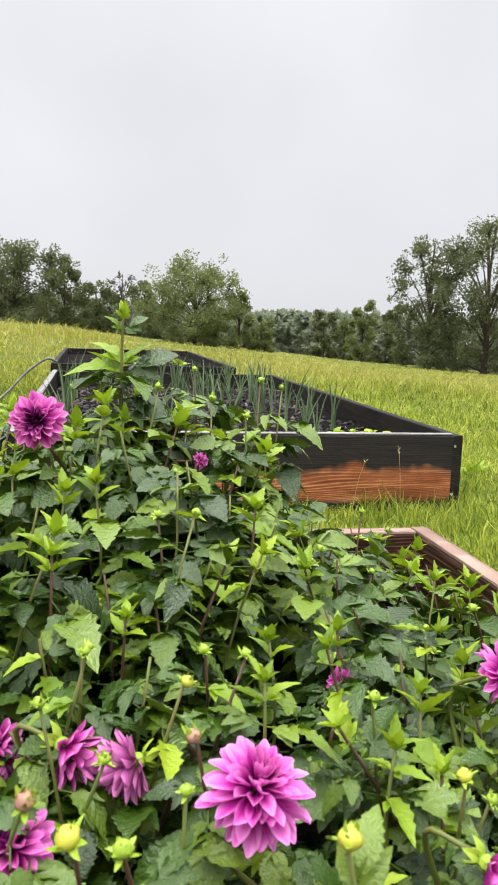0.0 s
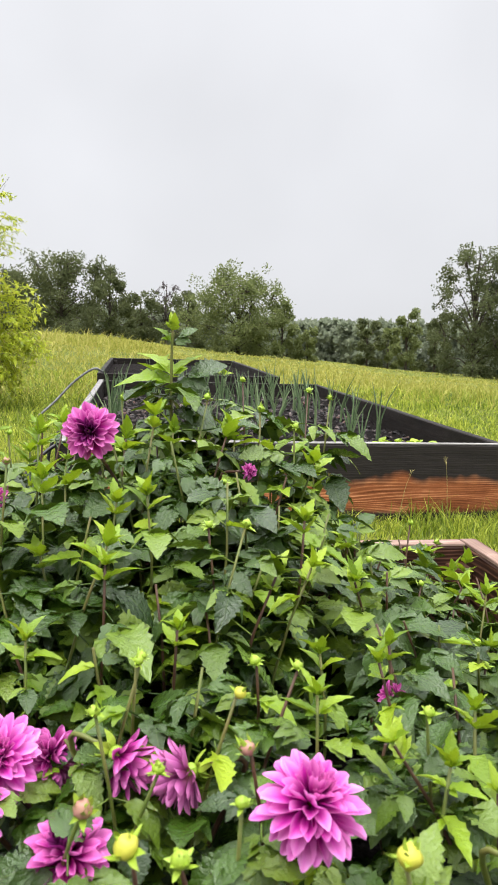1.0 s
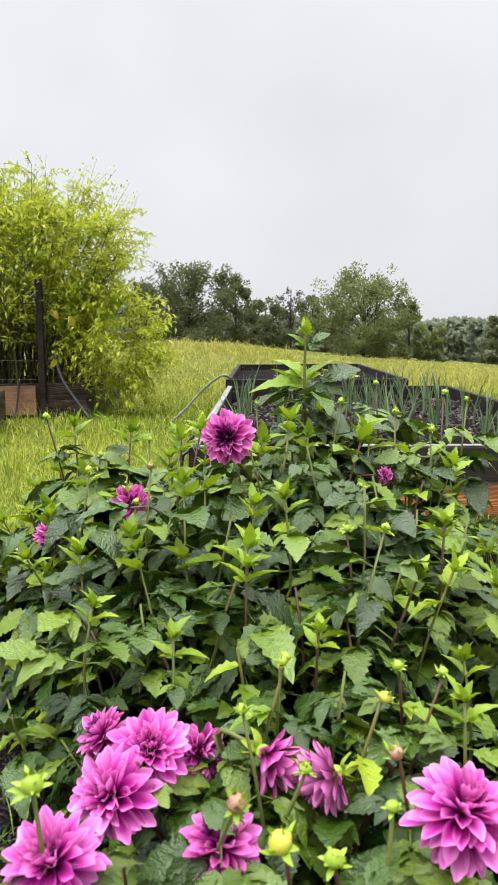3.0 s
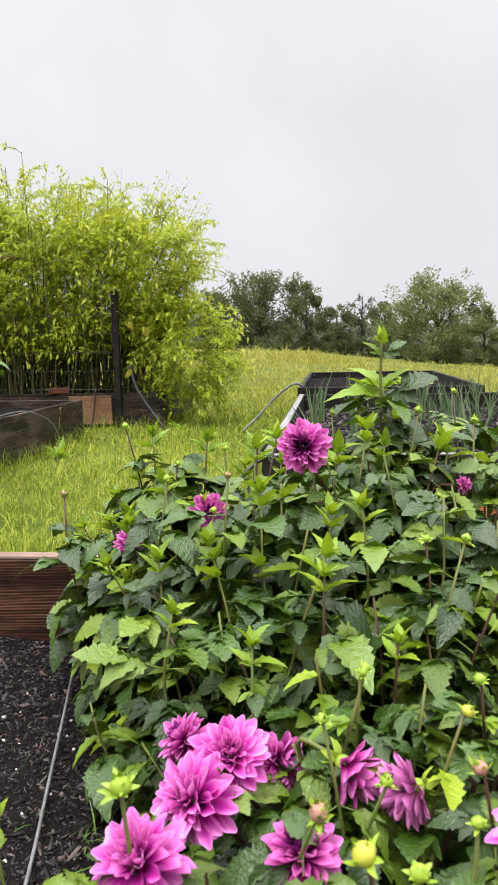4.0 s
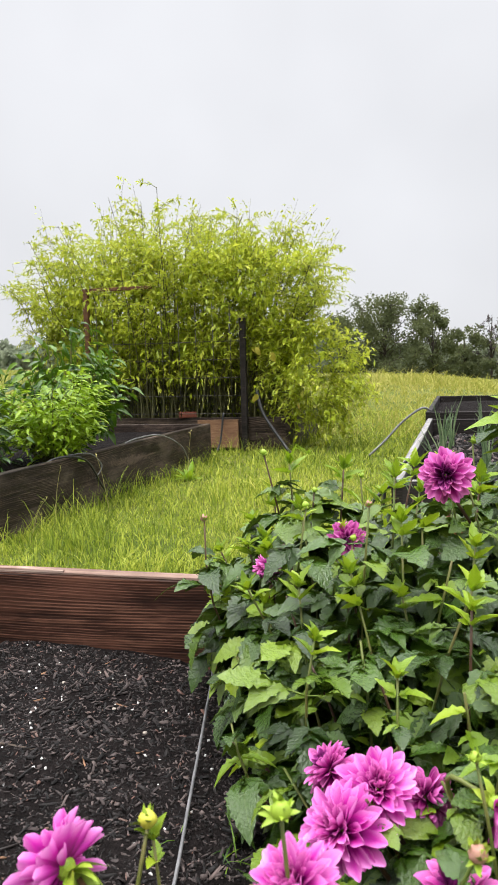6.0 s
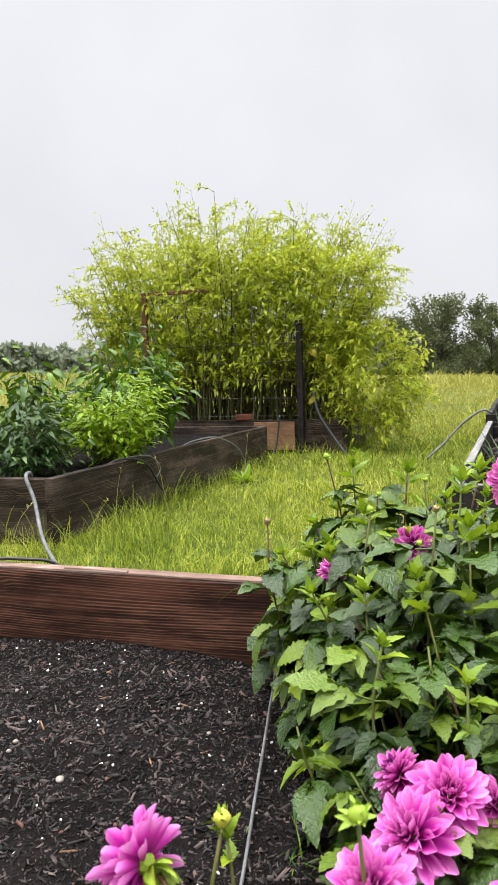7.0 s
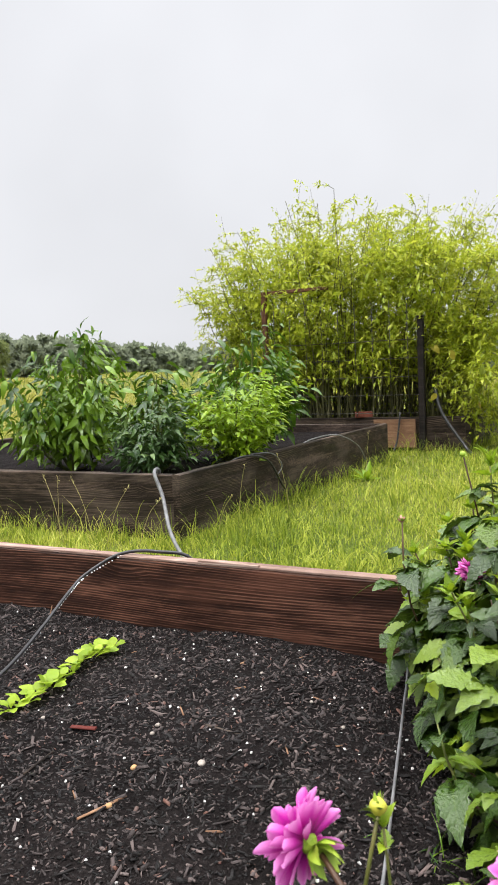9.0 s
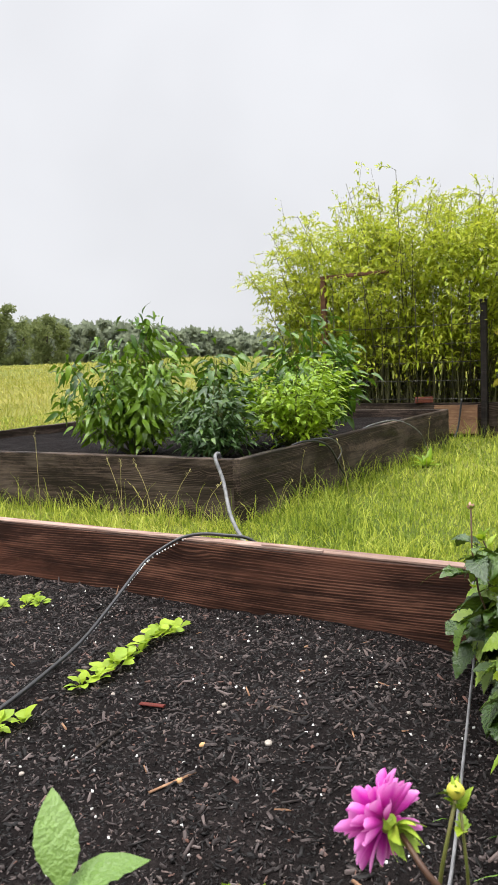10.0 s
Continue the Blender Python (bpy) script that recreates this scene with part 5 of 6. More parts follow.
# ---- pepper bushes ----
def pepper_bush(u, v, z0, height, radius, count, leaf, mat, label, seed, droop=0.6, lean=(0, 0), most=170, wide=0.33):
    rng = random.Random(seed)
    base = garden(u, v, z0)
    bush = thing("pepper_bush", Matrix.Translation(base), label, "pepper plant", "pepper bushes")
    shapes = [leaf_arrays(1.0, wide * rng.uniform(0.85, 1.15), 0.0, rng.uniform(0.3, 1.0) * min(droop, 1.0), rng.uniform(0.2, 0.5), seed + s, 6, 0.38) for s in range(5)]
    meshes = [mesh_of("leaf", *g, mat, True) for g in shapes]
    places = []
    lines = []
    tips = []
    for k in range(22):
        a, r = rng.uniform(0, 2 * math.pi), radius * rng.uniform(0.15, 0.95)
        tip = Vector((r * math.cos(a) + lean[0], r * math.sin(a) + lean[1], height * rng.uniform(0.5, 0.98) * (1 - 0.3 * (r / radius) ** 2)))
        fork = Vector((tip.x * 0.4, tip.y * 0.4, height * rng.uniform(0.08, 0.25)))
        lines.append([np.array(p) for p in smooth_line([Vector((0, 0, 0)), fork, fork.lerp(tip, 0.55) + Vector((0, 0, 0.03)), tip], 3)])
        tips.append((fork, tip))
    part_mesh("stem", tubes_mesh("stem", lines, 0.006, 0.002, 5, STEM), bush)
    for k in range(count):
        f, t = rng.choice(tips)
        s = rng.uniform(0.0, 1.05)
        p = f.lerp(t, s) + Vector((rng.gauss(0, 0.05), rng.gauss(0, 0.05), rng.gauss(0, 0.03)))
        out = Vector((p.x - lean[0] * s, p.y - lean[1] * s, 0))
        d = out.normalized() * 0.8 + Vector((rng.gauss(0, 0.75), rng.gauss(0, 0.75), rng.uniform(-droop, 0.7 - 0.3 * droop) + 0.5 * max(0.0, s - 0.85)))
        ln = leaf * rng.uniform(0.6, 1.15)
        m = Matrix.Translation(p) @ d.to_track_quat("Y", "Z").to_matrix().to_4x4() @ Matrix.Rotation(rng.gauss(0, 0.5), 4, "Y")
        places.append(m @ Matrix.Diagonal((ln, ln, ln, 1)))
    face = garden(0, -1)
    places.sort(key=lambda q: -(q.translation.dot(face) + 0.8 * q.translation.z))
    for q in places[:most]:
        part_mesh("leaf", meshes[rng.randrange(5)], bush, "", q)
    V, Q, n = [], [], 0
    for q in places[most:]:
        g, M = shapes[rng.randrange(5)], np.array(q)
        V.append(np.array(g[0]) @ M[:3, :3].T + M[:3, 3])
        Q.append(np.array(g[1]) + n)
        n += len(g[0])
    if V:
        part_mesh("foliage", fast_mesh("foliage", np.concatenate(V), np.concatenate(Q), mat, smooth=True), bush)["kind"] = "stuff"
    return bush


PEPPER_DARK = leaf_material("dark_pepper_leaf", (0.016, 0.050, 0.005), (0.050, 0.122, 0.009), (0.185, 0.31, 0.022), 0.27, 0.18, False, 6)
PEPPER_BLUE = leaf_material("blue_green_pepper_leaf", (0.020, 0.054, 0.011), (0.045, 0.098, 0.020), (0.115, 0.19, 0.040), 0.32, 0.14, False, 6)
PEPPER_BRIGHT = leaf_material("bright_pepper_leaf", (0.10, 0.19, 0.009), (0.21, 0.345, 0.015), (0.37, 0.52, 0.030), 0.33, 0.30, False, 6)
pepper_bush(-2.86, 3.14, 0.22, 0.77, 0.40, 1700, 0.086, PEPPER_DARK, "large dark green pepper bush with drooping leaves", 31, 0.95)
pepper_bush(-2.58, 3.55, 0.22, 0.62, 0.30, 560, 0.095, PEPPER_DARK, "dark green pepper bush behind the others", 36, 0.8)
pepper_bush(-2.32, 3.10, 0.22, 0.41, 0.25, 950, 0.062, PEPPER_BLUE, "small dense blue-green pepper bush", 32, 0.7)
pepper_bush(-2.24, 3.98, 0.22, 0.80, 0.38, 1100, 0.092, PEPPER_DARK, "tall green pepper bush at the back", 33, 0.8)
pepper_bush(-2.10, 3.58, 0.22, 0.54, 0.36, 2300, 0.058, PEPPER_BRIGHT, "bright light green pepper bush with narrow leaves", 34, 0.45, (0.06, -0.03), 280, 0.29)
pepper_bush(-3.7, 4.3, 0.22, 0.42, 0.26, 160, 0.09, PEPPER_DARK, "dark green pepper bush in the back of the bed", 35, 0.8)


# ---- onions and seedlings ----
ONION = leaf_material("grey_green_onion_leaf", (0.07, 0.12, 0.05), (0.13, 0.20, 0.09), (0.22, 0.29, 0.14), 0.45, 0.15, False, 10)
LETTUCE = leaf_material("bright_lettuce_leaf", (0.22, 0.34, 0.020), (0.31, 0.44, 0.030), (0.42, 0.55, 0.05), 0.45, 0.35, False, 10)


def onion_mesh(seed):
    rng = random.Random(seed)
    made = []
    for k in range(rng.randint(4, 6)):
        a, h = rng.uniform(0, 6.28), rng.uniform(0.16, 0.30)
        out = rng.uniform(0.02, 0.09)
        kink = rng.random() < 0.3
        pts = [Vector((0.006 * math.cos(a), 0.006 * math.sin(a), 0))]
        for t in (0.35, 0.7, 1.0):
            q = out * t * t
            pts.append(Vector((q * math.cos(a), q * math.sin(a), h * t * (0.8 if kink and t == 1.0 else 1))))
        n = 5
        g = ([], [])
        V = []
        for i, p in enumerate(pts):
            r = (0.0048, 0.0042, 0.003, 0.0007)[i]
            V += [tuple(p + Vector((r * math.cos(j * 6.283 / n), r * math.sin(j * 6.283 / n), 0))) for j in range(n)]
        join(g, V, [(i * n + j, i * n + (j + 1) % n, (i + 1) * n + (j + 1) % n, (i + 1) * n + j) for i in range(3) for j in range(n)])
        made.append(mesh_of("leaf", g[0], g[1], ONION, True))
    return made


ONIONS = [onion_mesh(s) for s in range(6)]
rng_o = random.Random(8)
for row in range(7):
    for col in range(13):
        u, v = -0.12 + row * 0.21 + rng_o.uniform(-0.03, 0.03), 3.15 + col * 0.205 + rng_o.uniform(-0.05, 0.05)
        if rng_o.random() < 0.16 or (u > 1.0 and v < 3.4):
            continue
        s = rng_o.uniform(0.8, 1.15)
        ob = thing("onion", garden_pose(u, v, soil_height(u, v, 0.185, 0.06) - 0.004, rng_o.uniform(0, 360)), "grey-green onion with upright leaves in black mulch", "onion", "onions in the bed")
        for me in ONIONS[rng_o.randrange(6)]:
            part_mesh("leaf", me, ob, "", Matrix.Diagonal((s, s, s, 1)))


def seedling_mesh(seed):
    rng = random.Random(seed)
    made = []
    for k in range(rng.randint(8, 10)):
        ln = rng.uniform(0.4, 0.78)
        g = ([], [])
        join(g, *leaf_arrays(ln, ln * 0.72, 0.03, rng.uniform(0.1, 0.8), 0.25, seed * 7 + k, 8, 0.66), Matrix.Rotation(k * 2.4 + rng.uniform(-0.3, 0.3), 4, "Z") @ Matrix.Rotation(rng.uniform(0.55, 1.35), 4, "X") @ Matrix.Translation((0, 0.18, 0)))
        made.append(mesh_of("leaf", g[0], g[1], LETTUCE, True))
    return made


SEEDLINGS = [seedling_mesh(s) for s in range(5)]
rng_s = random.Random(3)


def seedling(u, v, z, size, label="bright green lettuce seedling in a row on the mulch"):
    ob = thing("lettuce_seedling", garden_pose(u, v, z, rng_s.uniform(0, 360)), label, "lettuce", "lettuce seedlings")
    for me in rng_s.choice(SEEDLINGS):
        part_mesh("leaf", me, ob, "", Matrix.Diagonal((size, size, size, 1)))
    return ob


for k in range(10):
    t = k / 9
    u, v = -1.075 - 0.02 * t + rng_s.uniform(-0.008, 0.008), 0.885 + 0.30 * t
    seedling(u, v, soil_height(u, v, NB, NA) - 0.002, rng_s.uniform(0.040, 0.052))
for u, v, s in ((-1.09, 0.70, 0.045), (-1.065, 0.735, 0.045), (-1.08, 0.67, 0.04), (-1.535, 1.17, 0.045), (-1.50, 1.18, 0.04), (-1.58, 1.13, 0.035), (-1.55, 1.21, 0.035)):
    seedling(u, v, soil_height(u, v, NB, NA) - 0.002, s)
for u, v in ((1.12, 3.15), (1.2, 3.22), (1.05, 3.25), (1.15, 3.3), (1.22, 3.1)):
    seedling(u, v, soil_height(u, v, 0.185, 0.06), 0.07, "bright green seedling in the onion bed")
for u, v in ((0.55, 6.9), (0.75, 6.7), (0.35, 7.1), (0.6, 7.4)):
    seedling(u, v, 0.27, 0.12, "small green leafy plant in the rear bed")


# ---- grass ----
BEDS = ((NEAR["u0"], NEAR["u1"], NEAR["v0"], NEAR["v1"]), (-0.28, 1.375, 2.68, 5.83), (-0.30, 1.10, 5.95, 8.9), (-4.60, -1.89, 2.70, 5.60), (-5.2, -1.42, 6.30, 7.6))


def grass_material(name, a, b, c, d):
    m = Nodes(name, 0.55, 0.25)
    r = m.add("NewGeometry").outputs["Random Per Island"]
    patch = m.noise(m.coords((1, 1, 1)), 0.9, 3.0)
    col = m.ramp(m.math("ADD", m.math("MULTIPLY", r, 0.7), m.math("MULTIPLY", m.math("SUBTRACT", patch, 0.35), 0.8)), (0.0, a), (0.4, b), (0.75, c), (1.0, d))
    m.color(col)
    tr = m.add("BsdfTranslucent")
    m.link(col, tr.inputs["Color"])
    mix = m.add("MixShader", Fac=0.35)
    m.link(m.bsdf.outputs[0], mix.inputs[1])
    m.link(tr.outputs[0], mix.inputs[2])
    m.link(mix.outputs[0], m.nt.nodes["Material Output"].inputs["Surface"])
    return m.mat


GRASS = grass_material("lawn_blade", (0.055, 0.095, 0.010), (0.21, 0.285, 0.026), (0.48, 0.52, 0.075), (0.70, 0.64, 0.20))
MEADOW = grass_material("meadow_blade", (0.21, 0.23, 0.034), (0.32, 0.325, 0.058), (0.42, 0.39, 0.10), (0.50, 0.42, 0.16))


def grass(name, n, r0, r1, az0, az1, h0, h1, wide, material, seed, label, gap=0.0):
    rng = np.random.default_rng(seed)
    r = r0 * (r1 / r0) ** rng.uniform(0, 1, n) ** 0.85
    az = np.radians(rng.uniform(az0, az1, n))
    x, y = -r * np.sin(az), r * np.cos(az)
    u, v = x * CU + y * SU, -x * SU + y * CU
    keep = np.ones(n, bool)
    for a, b, c, d in BEDS:
        keep &= ~((u > a - gap) & (u < b + gap) & (v > c - gap) & (v < d + gap))
    x, y, r = x[keep], y[keep], r[keep]
    n = len(x)
    z = ground_height(x, y) - 0.005
    tuft = 0.66 + 0.42 * np.sin(x * 3.1 + 2 * np.sin(y * 2.3)) * np.sin(y * 2.7 + x) + 0.55 * np.sin(x * 11.0 + 3 * np.sin(y * 7.0)) * np.sin(y * 9.0 + 2 * np.sin(x * 5.0))
    h = rng.uniform(h0, h1, n) * np.clip(tuft, 0.5, 1.6) * rng.uniform(0.6, 1.1, n)
    a = rng.uniform(0, 2 * np.pi, n)
    lean = h * np.abs(rng.normal(0.55, 0.4, n))
    w = wide * np.maximum(1.0, r / 3.5) * rng.uniform(0.6, 1.3, n)
    f = rng.uniform(0, np.pi, n)
    sx, sy = np.cos(f) * w / 2, np.sin(f) * w / 2
    lx, ly = np.cos(a) * lean, np.sin(a) * lean
    def lvl(t, k):
        cx, cy, cz = x + lx * t * t, y + ly * t * t, z + h * t * (1 - 0.12 * t)
        return [np.stack([cx - sx * k, cy - sy * k, cz], -1), np.stack([cx + sx * k, cy + sy * k, cz], -1)]
    V = np.stack(lvl(0, 1) + lvl(0.55, 0.8) + lvl(1.0, 0.12), 1).reshape(-1, 3)
    k = 6 * np.arange(n)[:, None]
    Q = np.concatenate([k + np.array([[0, 1, 3, 2]]), k + np.array([[2, 3, 5, 4]])], 0)
    ob = new(name, fast_mesh(name, V, Q, material))
    return tagged(ob, label, "grass", kind="stuff")


grass("grass", 175000, 1.45, 12.0, -22, 66, 0.035, 0.105, 0.0042, GRASS, 41, "short bright green lawn grass between the beds")
grass("meadow_grass", 66000, 7.5, 90.0, -26, 70, 0.10, 0.24, 0.0046, MEADOW, 42, "long yellow-green meadow grass")
grass("meadow_grass", 2600, 34.0, 52.0, 9, 18, 0.35, 0.75, 0.0045, MEADOW, 45, "tall rough grass on the rise of the meadow")
grass("grass", 15000, 1.0, 7.0, 68, 336, 0.04, 0.12, 0.006, GRASS, 44, "lawn grass on the near side of the beds")


def grass_along(name, segs, n, seed, label):
    """Longer unmown grass against the planks."""
    rng = np.random.default_rng(seed)
    V, Q = [], []
    for (ua, va, ub, vb) in segs:
        ln = math.hypot(ub - ua, vb - va)
        for _ in range(int(n * ln)):
            t = rng.uniform()
            p = np.array(garden(ua + (ub - ua) * t + rng.normal(0, 0.012), va + (vb - va) * t + rng.normal(0, 0.012), -0.005))
            h = rng.uniform(0.05, 0.17) * (1 if rng.random() < 0.8 else 1.6)
            a, f = rng.uniform(0, 6.28), rng.uniform(0, 3.14)
            lean = h * rng.uniform(0.1, 0.7)
            w = rng.uniform(0.002, 0.004)
            b = len(V)
            for t2_, k in ((0, 1), (0.4, 0.9), (0.75, 0.6), (1, 0.1)):
                c = p + np.array([math.cos(a) * lean * t2_ ** 2, math.sin(a) * lean * t2_ ** 2, h * t2_ * (1 - 0.25 * t2_)])
                s = np.array([math.cos(f), math.sin(f), 0]) * w * k / 2
                V += [c - s, c + s]
            Q += [(b, b + 1, b + 3, b + 2), (b + 2, b + 3, b + 5, b + 4), (b + 4, b + 5, b + 7, b + 6)]
    ob = new(name, fast_mesh(name, np.array(V), np.array(Q), GRASS))
    return tagged(ob, label, "grass", kind="stuff")


grass_along("tall_grass", ((-4.6, 2.63, -1.85, 2.63), (-1.82, 2.65, -1.82, 5.6), (1.42, 2.65, 1.42, 5.8), (-0.33, 2.7, -0.33, 5.8), (-2.6, 1.47, 0.66, 1.47), (0.72, 0.6, 0.72, 1.4), (-3.2, 6.22, -1.4, 6.2), (-1.38, 6.2, -1.36, 7.4)), 230, 43, "uncut longer grass standing against the planks")


def seed_stalk(u, v, h, lean_u, seed):
    rng = random.Random(seed)
    p0, p1 = garden(u, v, 0), garden(u + lean_u, v - 0.02, h)
    pts = smooth_line([p0, p0.lerp(p1, 0.5) + Vector((0, 0, 0.04)), p1], 5)
    stalk = part("grass_stalk", tube_bm(pts, 0.0014, 4, 0.4), GRASS_DRY, None)
    g = ([], [])
    for k in range(7):
        q = pts[-1].lerp(pts[-3], k / 7)
        join(g, *leaf_arrays(0.016, 0.0028, 0, 0.2, 0.2, k, 3), Matrix.Translation(q) @ Euler((rng.uniform(0.4, 1.2), 0, rng.uniform(0, 6.28))).to_matrix().to_4x4())
    part_mesh("seed_head", mesh_of("seed_head", *g, GRASS_DRY), stalk)
    return tagged(stalk, "thin dry seed stalk of grass by the planks", "grass stalk", "grass seed stalks")


GRASS_DRY = plain_material("dry_grass_stalk", (0.28, 0.26, 0.08), (0.42, 0.36, 0.14), 0.7, 20, 0.1)
for k, (u, v, h, l) in enumerate(((-2.86, 2.45, 0.42, 0.02), (-2.40, 2.5, 0.30, 0.03), (-2.30, 2.42, 0.32, -0.08), (-2.12, 2.46, 0.28, 0.16), (-1.98, 2.5, 0.22, 0.14), (-2.2, 2.5, 0.30, -0.1), (-1.78, 3.0, 0.30, 0.06), (-1.7, 3.4, 0.3, -0.05), (-1.62, 4.3, 0.34, 0.04), (0.9, 2.55, 0.22, 0.04), (1.1, 2.58, 0.26, -0.03), (0.6, 2.57, 0.2, 0.05), (-1.75, 2.75, 0.2, 0.1))):
    seed_stalk(u, v, h, l, k)


# a broad-leaved weed beside the pepper bed
def weed(u, v, size, label):
    rng = random.Random(int(u * 100))
    p = garden(u, v)
    ob = thing("weed", garden_pose(u, v, float(ground_height(np.array(p.x), np.array(p.y)))), label, "weed", "weeds in the grass")
    for k in range(13):
        ln = rng.uniform(0.5, 1.0) * size
        part_mesh("leaf", WEED_LEAVES[k % 3], ob, "", Matrix.Rotation(k * 2.4, 4, "Z") @ Matrix.Rotation(rng.uniform(0.4, 1.25), 4, "X") @ Matrix.Diagonal((ln, ln, ln, 1)))
    return ob


WEED_LEAVES = [mesh_of("leaf", *leaf_arrays(1.0, 0.3, 0.05, 0.15 + 0.15 * k, 0.3, k, 6), PEPPER_BRIGHT, True) for k in range(3)]
weed(-1.70, 4.55, 0.17, "bright broad-leaved weed in the lawn")
weed(1.75, 3.3, 0.14, "low green weed beside the onion bed")
weed(-1.2, 5.9, 0.15, "green weed near the shrub")


def grass_tuft(u, v, n, seed):
    """A few grass blades sprouting from the mulch beside the dahlias."""
    rng = random.Random(seed)
    tuft = thing("grass_tuft", garden_pose(u, v, soil_height(u, v, NB, NA) - 0.003), "sparse green grass blades sprouting from the mulch", "grass", "grass tufts in the mulch")
    for k in range(n):
        ln = rng.uniform(0.03, 0.065)
        part_mesh("blade", TUFT_BLADES[k % 3], tuft, "", Matrix.Translation((rng.uniform(-0.05, 0.05), rng.uniform(-0.03, 0.03), 0)) @ Matrix.Rotation(rng.uniform(0, 6.28), 4, "Z") @ Matrix.Rotation(rng.uniform(0.2, 1.1), 4, "X") @ Matrix.Diagonal((ln, ln, ln, 1)))
    return tuft


TUFT_BLADES = [mesh_of("blade", *leaf_arrays(1.0, 0.03, 0, 0.5 + 0.3 * k, 0.3, k, 6), PEPPER_DARK, True) for k in range(3)]
grass_tuft(-0.30, 0.74, 14, 1)
grass_tuft(-0.34, 0.80, 7, 2)


# ---- trees and woods ----
BARK = plain_material("dark_bark", (0.03, 0.024, 0.018), (0.07, 0.055, 0.042), 0.9, 3, 0.6)
TREE_DARK = leaf_material("dark_tree_leaf", (0.068, 0.086, 0.036), (0.112, 0.134, 0.056), (0.17, 0.19, 0.082), 0.8, 0.42, True, 1)
TREE_MID = leaf_material("green_tree_leaf", (0.105, 0.135, 0.046), (0.165, 0.20, 0.070), (0.245, 0.28, 0.105), 0.8, 0.42, True, 1)
# far woods: leaf colour paled and greyed to carry the distance haze
WOODS = leaf_material("hazed_woods_leaf", (0.19, 0.225, 0.155), (0.255, 0.295, 0.205), (0.33, 0.365, 0.26), 0.9, 0.5, True, 1)
TREE_GREY = leaf_material("sparse_purple_leaf", (0.06, 0.045, 0.05), (0.09, 0.07, 0.075), (0.12, 0.10, 0.10), 0.7, 0.2, True, 1)


def crown_leaves(pos, way, length, width, rng):
    """Arrays for many small four-cornered leaves."""
    n = len(pos)
    way = way / np.linalg.norm(way, axis=1, keepdims=True)
    side = np.cross(way, rng.normal(0, 1, (n, 3)))
    side /= np.linalg.norm(side, axis=1, keepdims=True) + 1e-9
    L, W = length[:, None], width[:, None]
    V = np.stack([pos, pos + way * L * 0.5 + side * W / 2, pos + way * L, pos + way * L * 0.5 - side * W / 2], 1).reshape(-1, 3)
    return V, 4 * np.arange(n)[:, None] + np.array([[0, 1, 2, 3]])


def tree_arrays(rng, height, width, clumps, leaves, leaf, low=0.12, sparse=1.0):
    """Clump-wise leaf places of a crown that stands on z = 0, and the limbs that bear them."""
    P, W, limbs = [], [], []
    lobes = max(9, clumps // 6)
    for k in range(lobes):
        t = low + (0.93 - low) * (k + rng.uniform(0.0, 1.0)) / lobes
        env = math.sin(math.pi * (0.24 + 0.68 * t) ** 1.2) ** 0.6
        a = k * 2.4 + rng.uniform(-0.5, 0.5)
        big = width * rng.uniform(0.10, 0.17)
        rr = max(0.0, width / 2 * env - 0.8 * big) * math.sqrt(rng.uniform(0.0, 1.0)) * rng.uniform(0.85, 1.2)
        c0 = np.array([rr * math.cos(a), rr * math.sin(a), min(height * t, height - 0.9 * big)])
        f = np.array([0, 0, c0[2] * 0.5])
        limbs.append([f, f + (c0 - f) * 0.5 + np.array([0, 0, height * 0.03]), c0])
        for _ in range(14):
            d0 = rng.normal(0, 1, 3)
            d0 /= np.linalg.norm(d0)
            c = c0 + d0 * big * rng.uniform(0.2, 1.0)
            c[2] = max(c[2], 0.3)
            s = width * rng.uniform(0.03, 0.075)
            m = max(2, int(0.62 * leaves * rng.uniform(0.5, 1.3) * sparse))
            d = rng.normal(0, 1, (m, 3))
            d /= np.linalg.norm(d, axis=1, keepdims=True)
            P.append(c + d * s * rng.uniform(0.05, 1.0, (m, 1)) ** 0.5)
            W.append(d + rng.normal(0, 0.8, (m, 3)))
            if rng.random() < 0.3:
                limbs.append([c0, c0 + (c - c0) * 0.5, c])
    return np.concatenate(P), np.concatenate(W), limbs


def tree(az, dist, top_deg, width_deg, material, label, seed, clumps=110, leaves=85, low=0.10, sparse=1.0, trunk=True):
    rng = np.random.default_rng(seed)
    x, y = -dist * math.sin(radians(az)), dist * math.cos(radians(az))
    z = float(ground_height(np.array(x), np.array(y)))
    height = 0.68 + dist * math.tan(radians(top_deg * 0.91)) - z
    width = dist * math.tan(radians(width_deg))
    ob = thing("tree", Matrix.Translation((x, y, z - 0.1)), label, "tree", "trees at the meadow's edge")
    P, W, limbs = tree_arrays(rng, height, width, clumps, leaves, 0.3, low, sparse)
    n = len(P)
    size = rng.uniform(0.14, 0.34, n) * dist / 90
    V, Q = crown_leaves(P, W, size, size * rng.uniform(0.5, 0.8, n), rng)
    part_mesh("crown", fast_mesh("crown", V, Q, material), ob)["kind"] = "stuff"
    r = max(0.10, height * 0.022)
    lines = [[np.array([0, 0, 0.0]), np.array([0.1 * r, 0, height * 0.3]), np.array([-0.5 * r, 0.4 * r, height * 0.6]), np.array([0.3 * r, 0, height * 0.92])]]
    part_mesh("trunk", tubes_mesh("trunk", lines, r, r * 0.2, 8, BARK), ob)
    part_mesh("branchwork", tubes_mesh("branchwork", limbs, r * 0.35, r * 0.08, 5, BARK), ob)["kind"] = "stuff"
    return ob


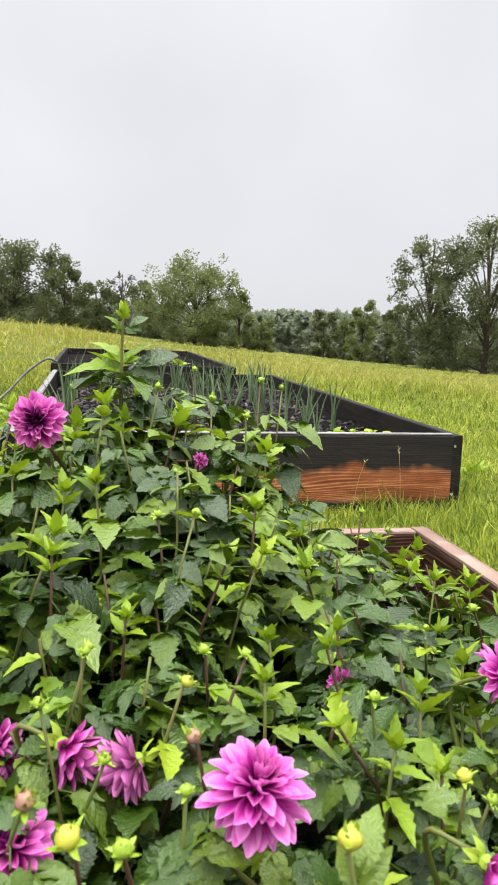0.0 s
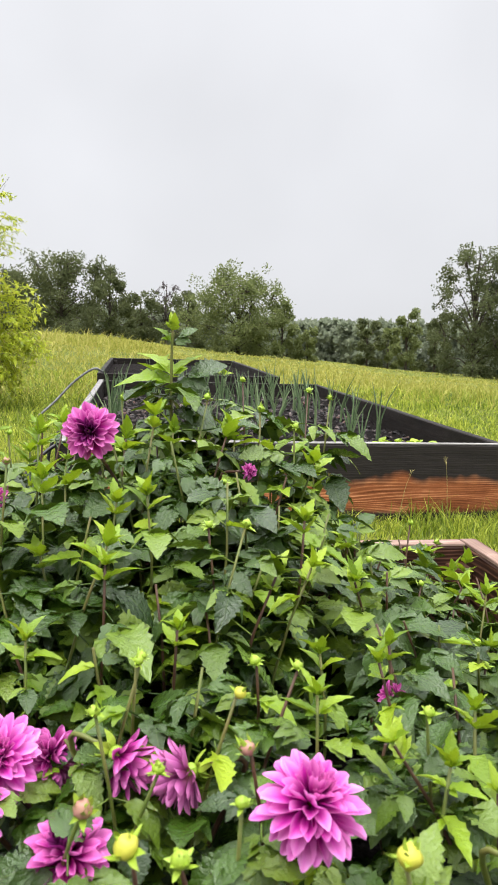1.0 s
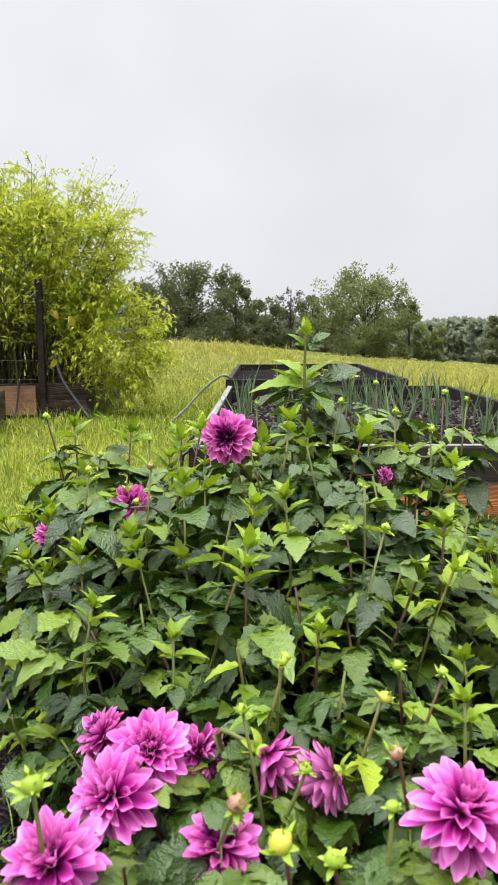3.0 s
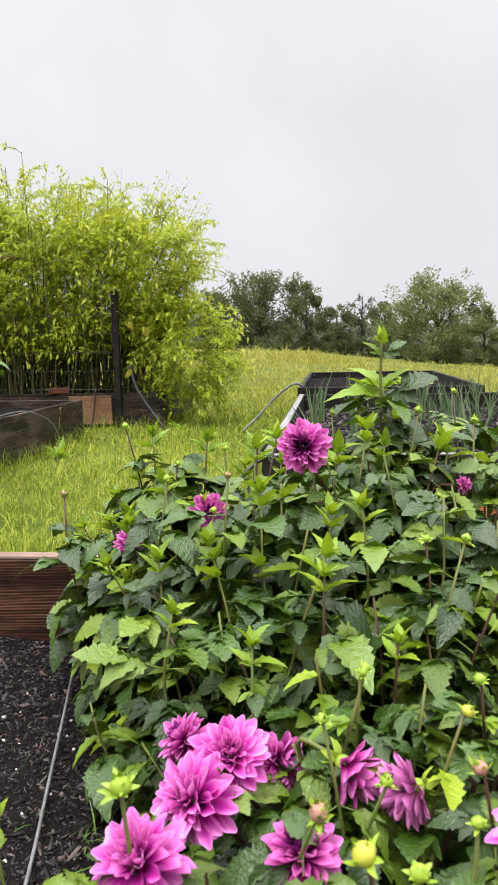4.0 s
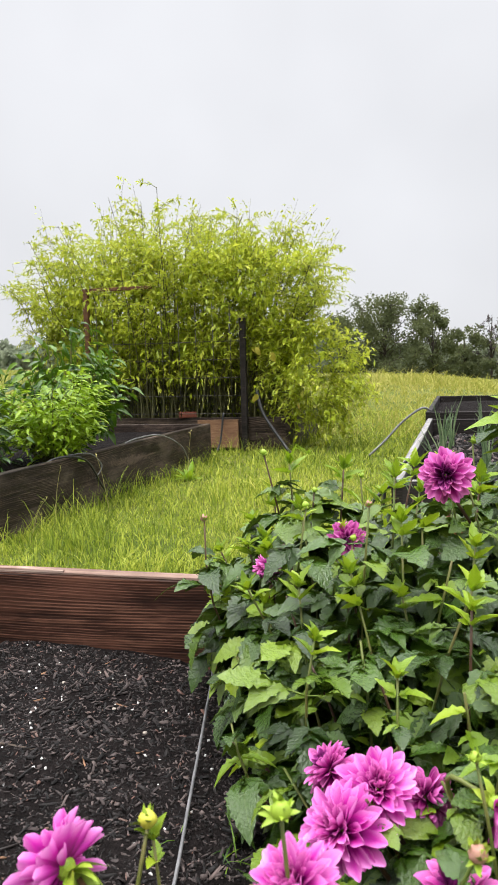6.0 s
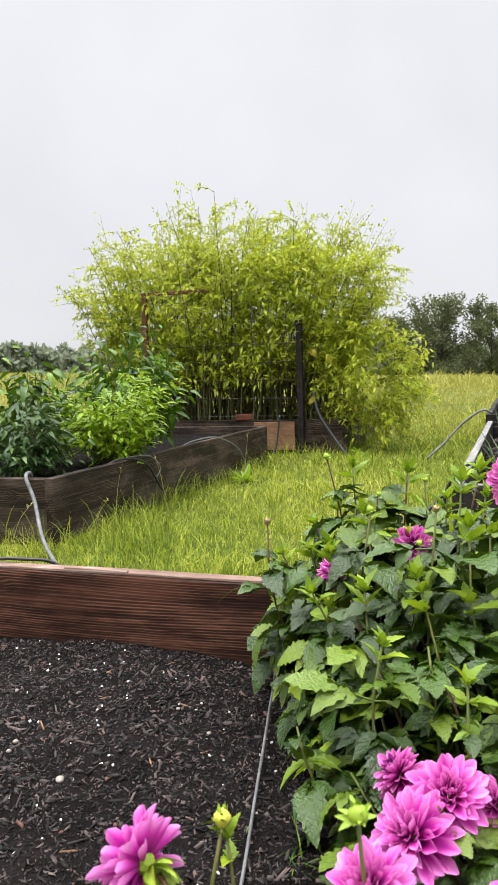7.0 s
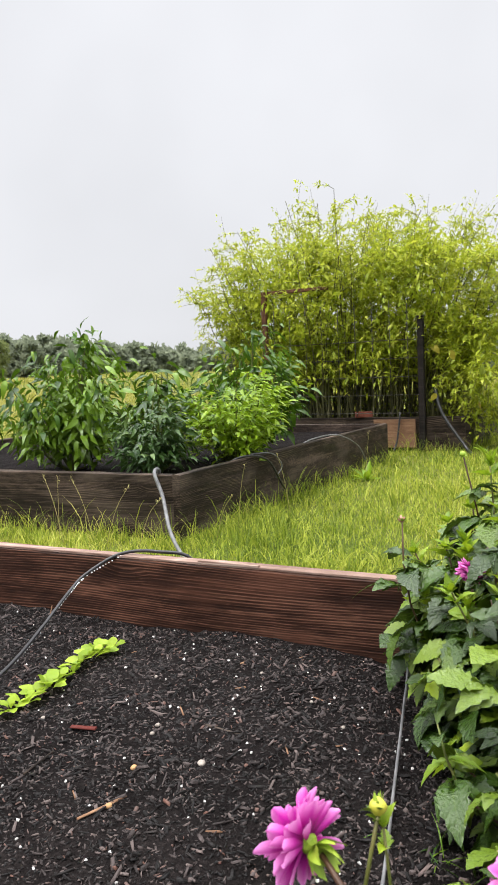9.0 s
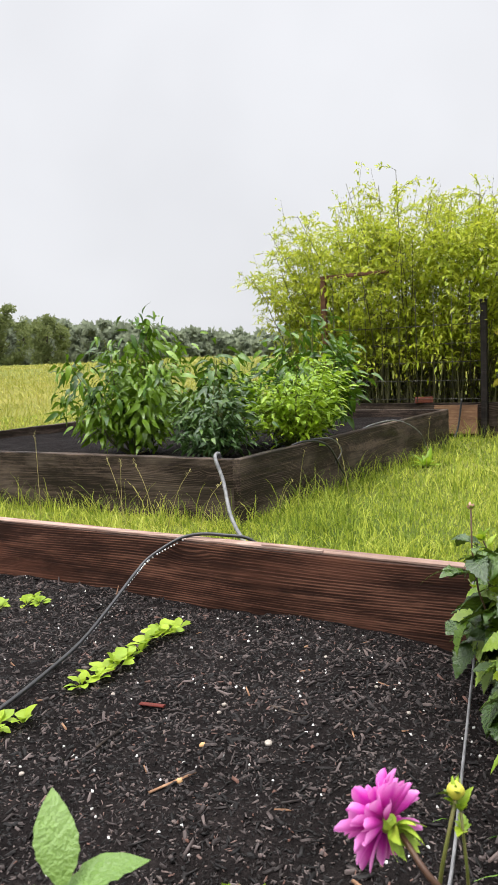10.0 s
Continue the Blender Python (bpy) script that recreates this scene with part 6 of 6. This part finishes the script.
for k, (az, dist, top, wide, mat, lab, cl, lv, low, sp) in enumerate((
        (16.6, 84, 5.8, 7.6, TREE_DARK, "broad dark green tree at the meadow's edge", 150, 90, 0.03, 1.0),
        (13.2, 86, 4.7, 5.0, TREE_DARK, "dark green tree with an uneven crown", 90, 85, 0.03, 1.0),
        (11.0, 95, 2.9, 5.0, TREE_DARK, "low dark tree in the tree line", 70, 85, 0.0, 1.0),
        (9.2, 97, 3.9, 2.6, TREE_GREY, "nearly bare purple-grey tree", 90, 9, 0.2, 0.8),
        (7.6, 92, 3.0, 4.6, TREE_DARK, "low dark tree beside the round one", 70, 85, 0.0, 1.0),
        (3.9, 80, 5.0, 9.0, TREE_MID, "large round light green tree", 190, 95, 0.0, 1.0),
        (0.7, 79, 2.7, 4.2, TREE_MID, "green shrubby tree beside the round one", 70, 80, 0.0, 1.0),
        (-1.2, 78, 0.5, 2.2, TREE_MID, "low green bush at the meadow's edge", 40, 70, 0.0, 1.0),
        (-5.5, 110, 1.35, 2.5, TREE_DARK, "dark round-topped far tree", 60, 80, 0.0, 1.0),
        (-7.0, 112, 0.9, 2.4, TREE_MID, "green far tree in the tree line", 50, 80, 0.0, 1.0),
        (-8.3, 105, 2.15, 3.0, TREE_MID, "tall green far tree", 70, 80, 0.0, 1.0),
        (-10.3, 100, 1.95, 3.0, TREE_DARK, "dark green far tree", 70, 80, 0.0, 1.0),
        (-12.9, 84, 7.2, 7.0, TREE_DARK, "tall open-crowned dark tree with gaps", 170, 80, 0.02, 1.0),
        (-16.9, 82, 8.8, 8.0, TREE_DARK, "tallest dark tree with a ragged crown", 220, 80, 0.0, 1.0),
        (-21.5, 84, 7.4, 6.5, TREE_DARK, "tall dark tree at the end of the row", 120, 75, 0.0, 1.0),
        (19.8, 88, 4.4, 4.5, TREE_DARK, "dark green tree behind the shrub", 80, 80, 0.0, 1.0),
        (61.0, 105, 5.4, 5.0, TREE_MID, "green tree before the far woods", 110, 85, 0.0, 1.0),
        (57.6, 118, 4.3, 4.2, TREE_MID, "rounded green tree before the far woods", 90, 85, 0.0, 1.0),
        (65.5, 105, 5.6, 5.5, TREE_DARK, "dark green tree before the far woods", 110, 85, 0.0, 1.0))):
    tree(az, dist, top, wide, mat, lab, 60 + k, cl, lv, low, sp)


def far_woods(name, az0, az1, dist, tops, material, seed, label):
    rng = np.random.default_rng(seed)
    P, W = [], []
    for az in np.arange(az0, az1, 0.55):
        a = az + rng.uniform(-0.2, 0.2)
        d = dist * rng.uniform(0.95, 1.06)
        x, y = -d * math.sin(radians(a)), d * math.cos(radians(a))
        z = float(ground_height(np.array(x), np.array(y)))
        h = 0.68 + d * math.tan(radians(float(np.interp(a, *tops)) * rng.uniform(0.85, 1.1))) - z
        p, w, _ = tree_arrays(rng, max(h, 2.0), d * math.tan(radians(2.2)), 26, 15, 0.3, 0.0)
        P.append(p + np.array([x, y, z]))
        W.append(w)
    P, W = np.concatenate(P), np.concatenate(W)
    size = rng.uniform(0.8, 1.5, len(P))
    V, Q = crown_leaves(P, W, size, size * 0.6, rng)
    ob = new(name, fast_mesh(name, V, Q, material))
    return tagged(ob, label, "woods", kind="stuff")


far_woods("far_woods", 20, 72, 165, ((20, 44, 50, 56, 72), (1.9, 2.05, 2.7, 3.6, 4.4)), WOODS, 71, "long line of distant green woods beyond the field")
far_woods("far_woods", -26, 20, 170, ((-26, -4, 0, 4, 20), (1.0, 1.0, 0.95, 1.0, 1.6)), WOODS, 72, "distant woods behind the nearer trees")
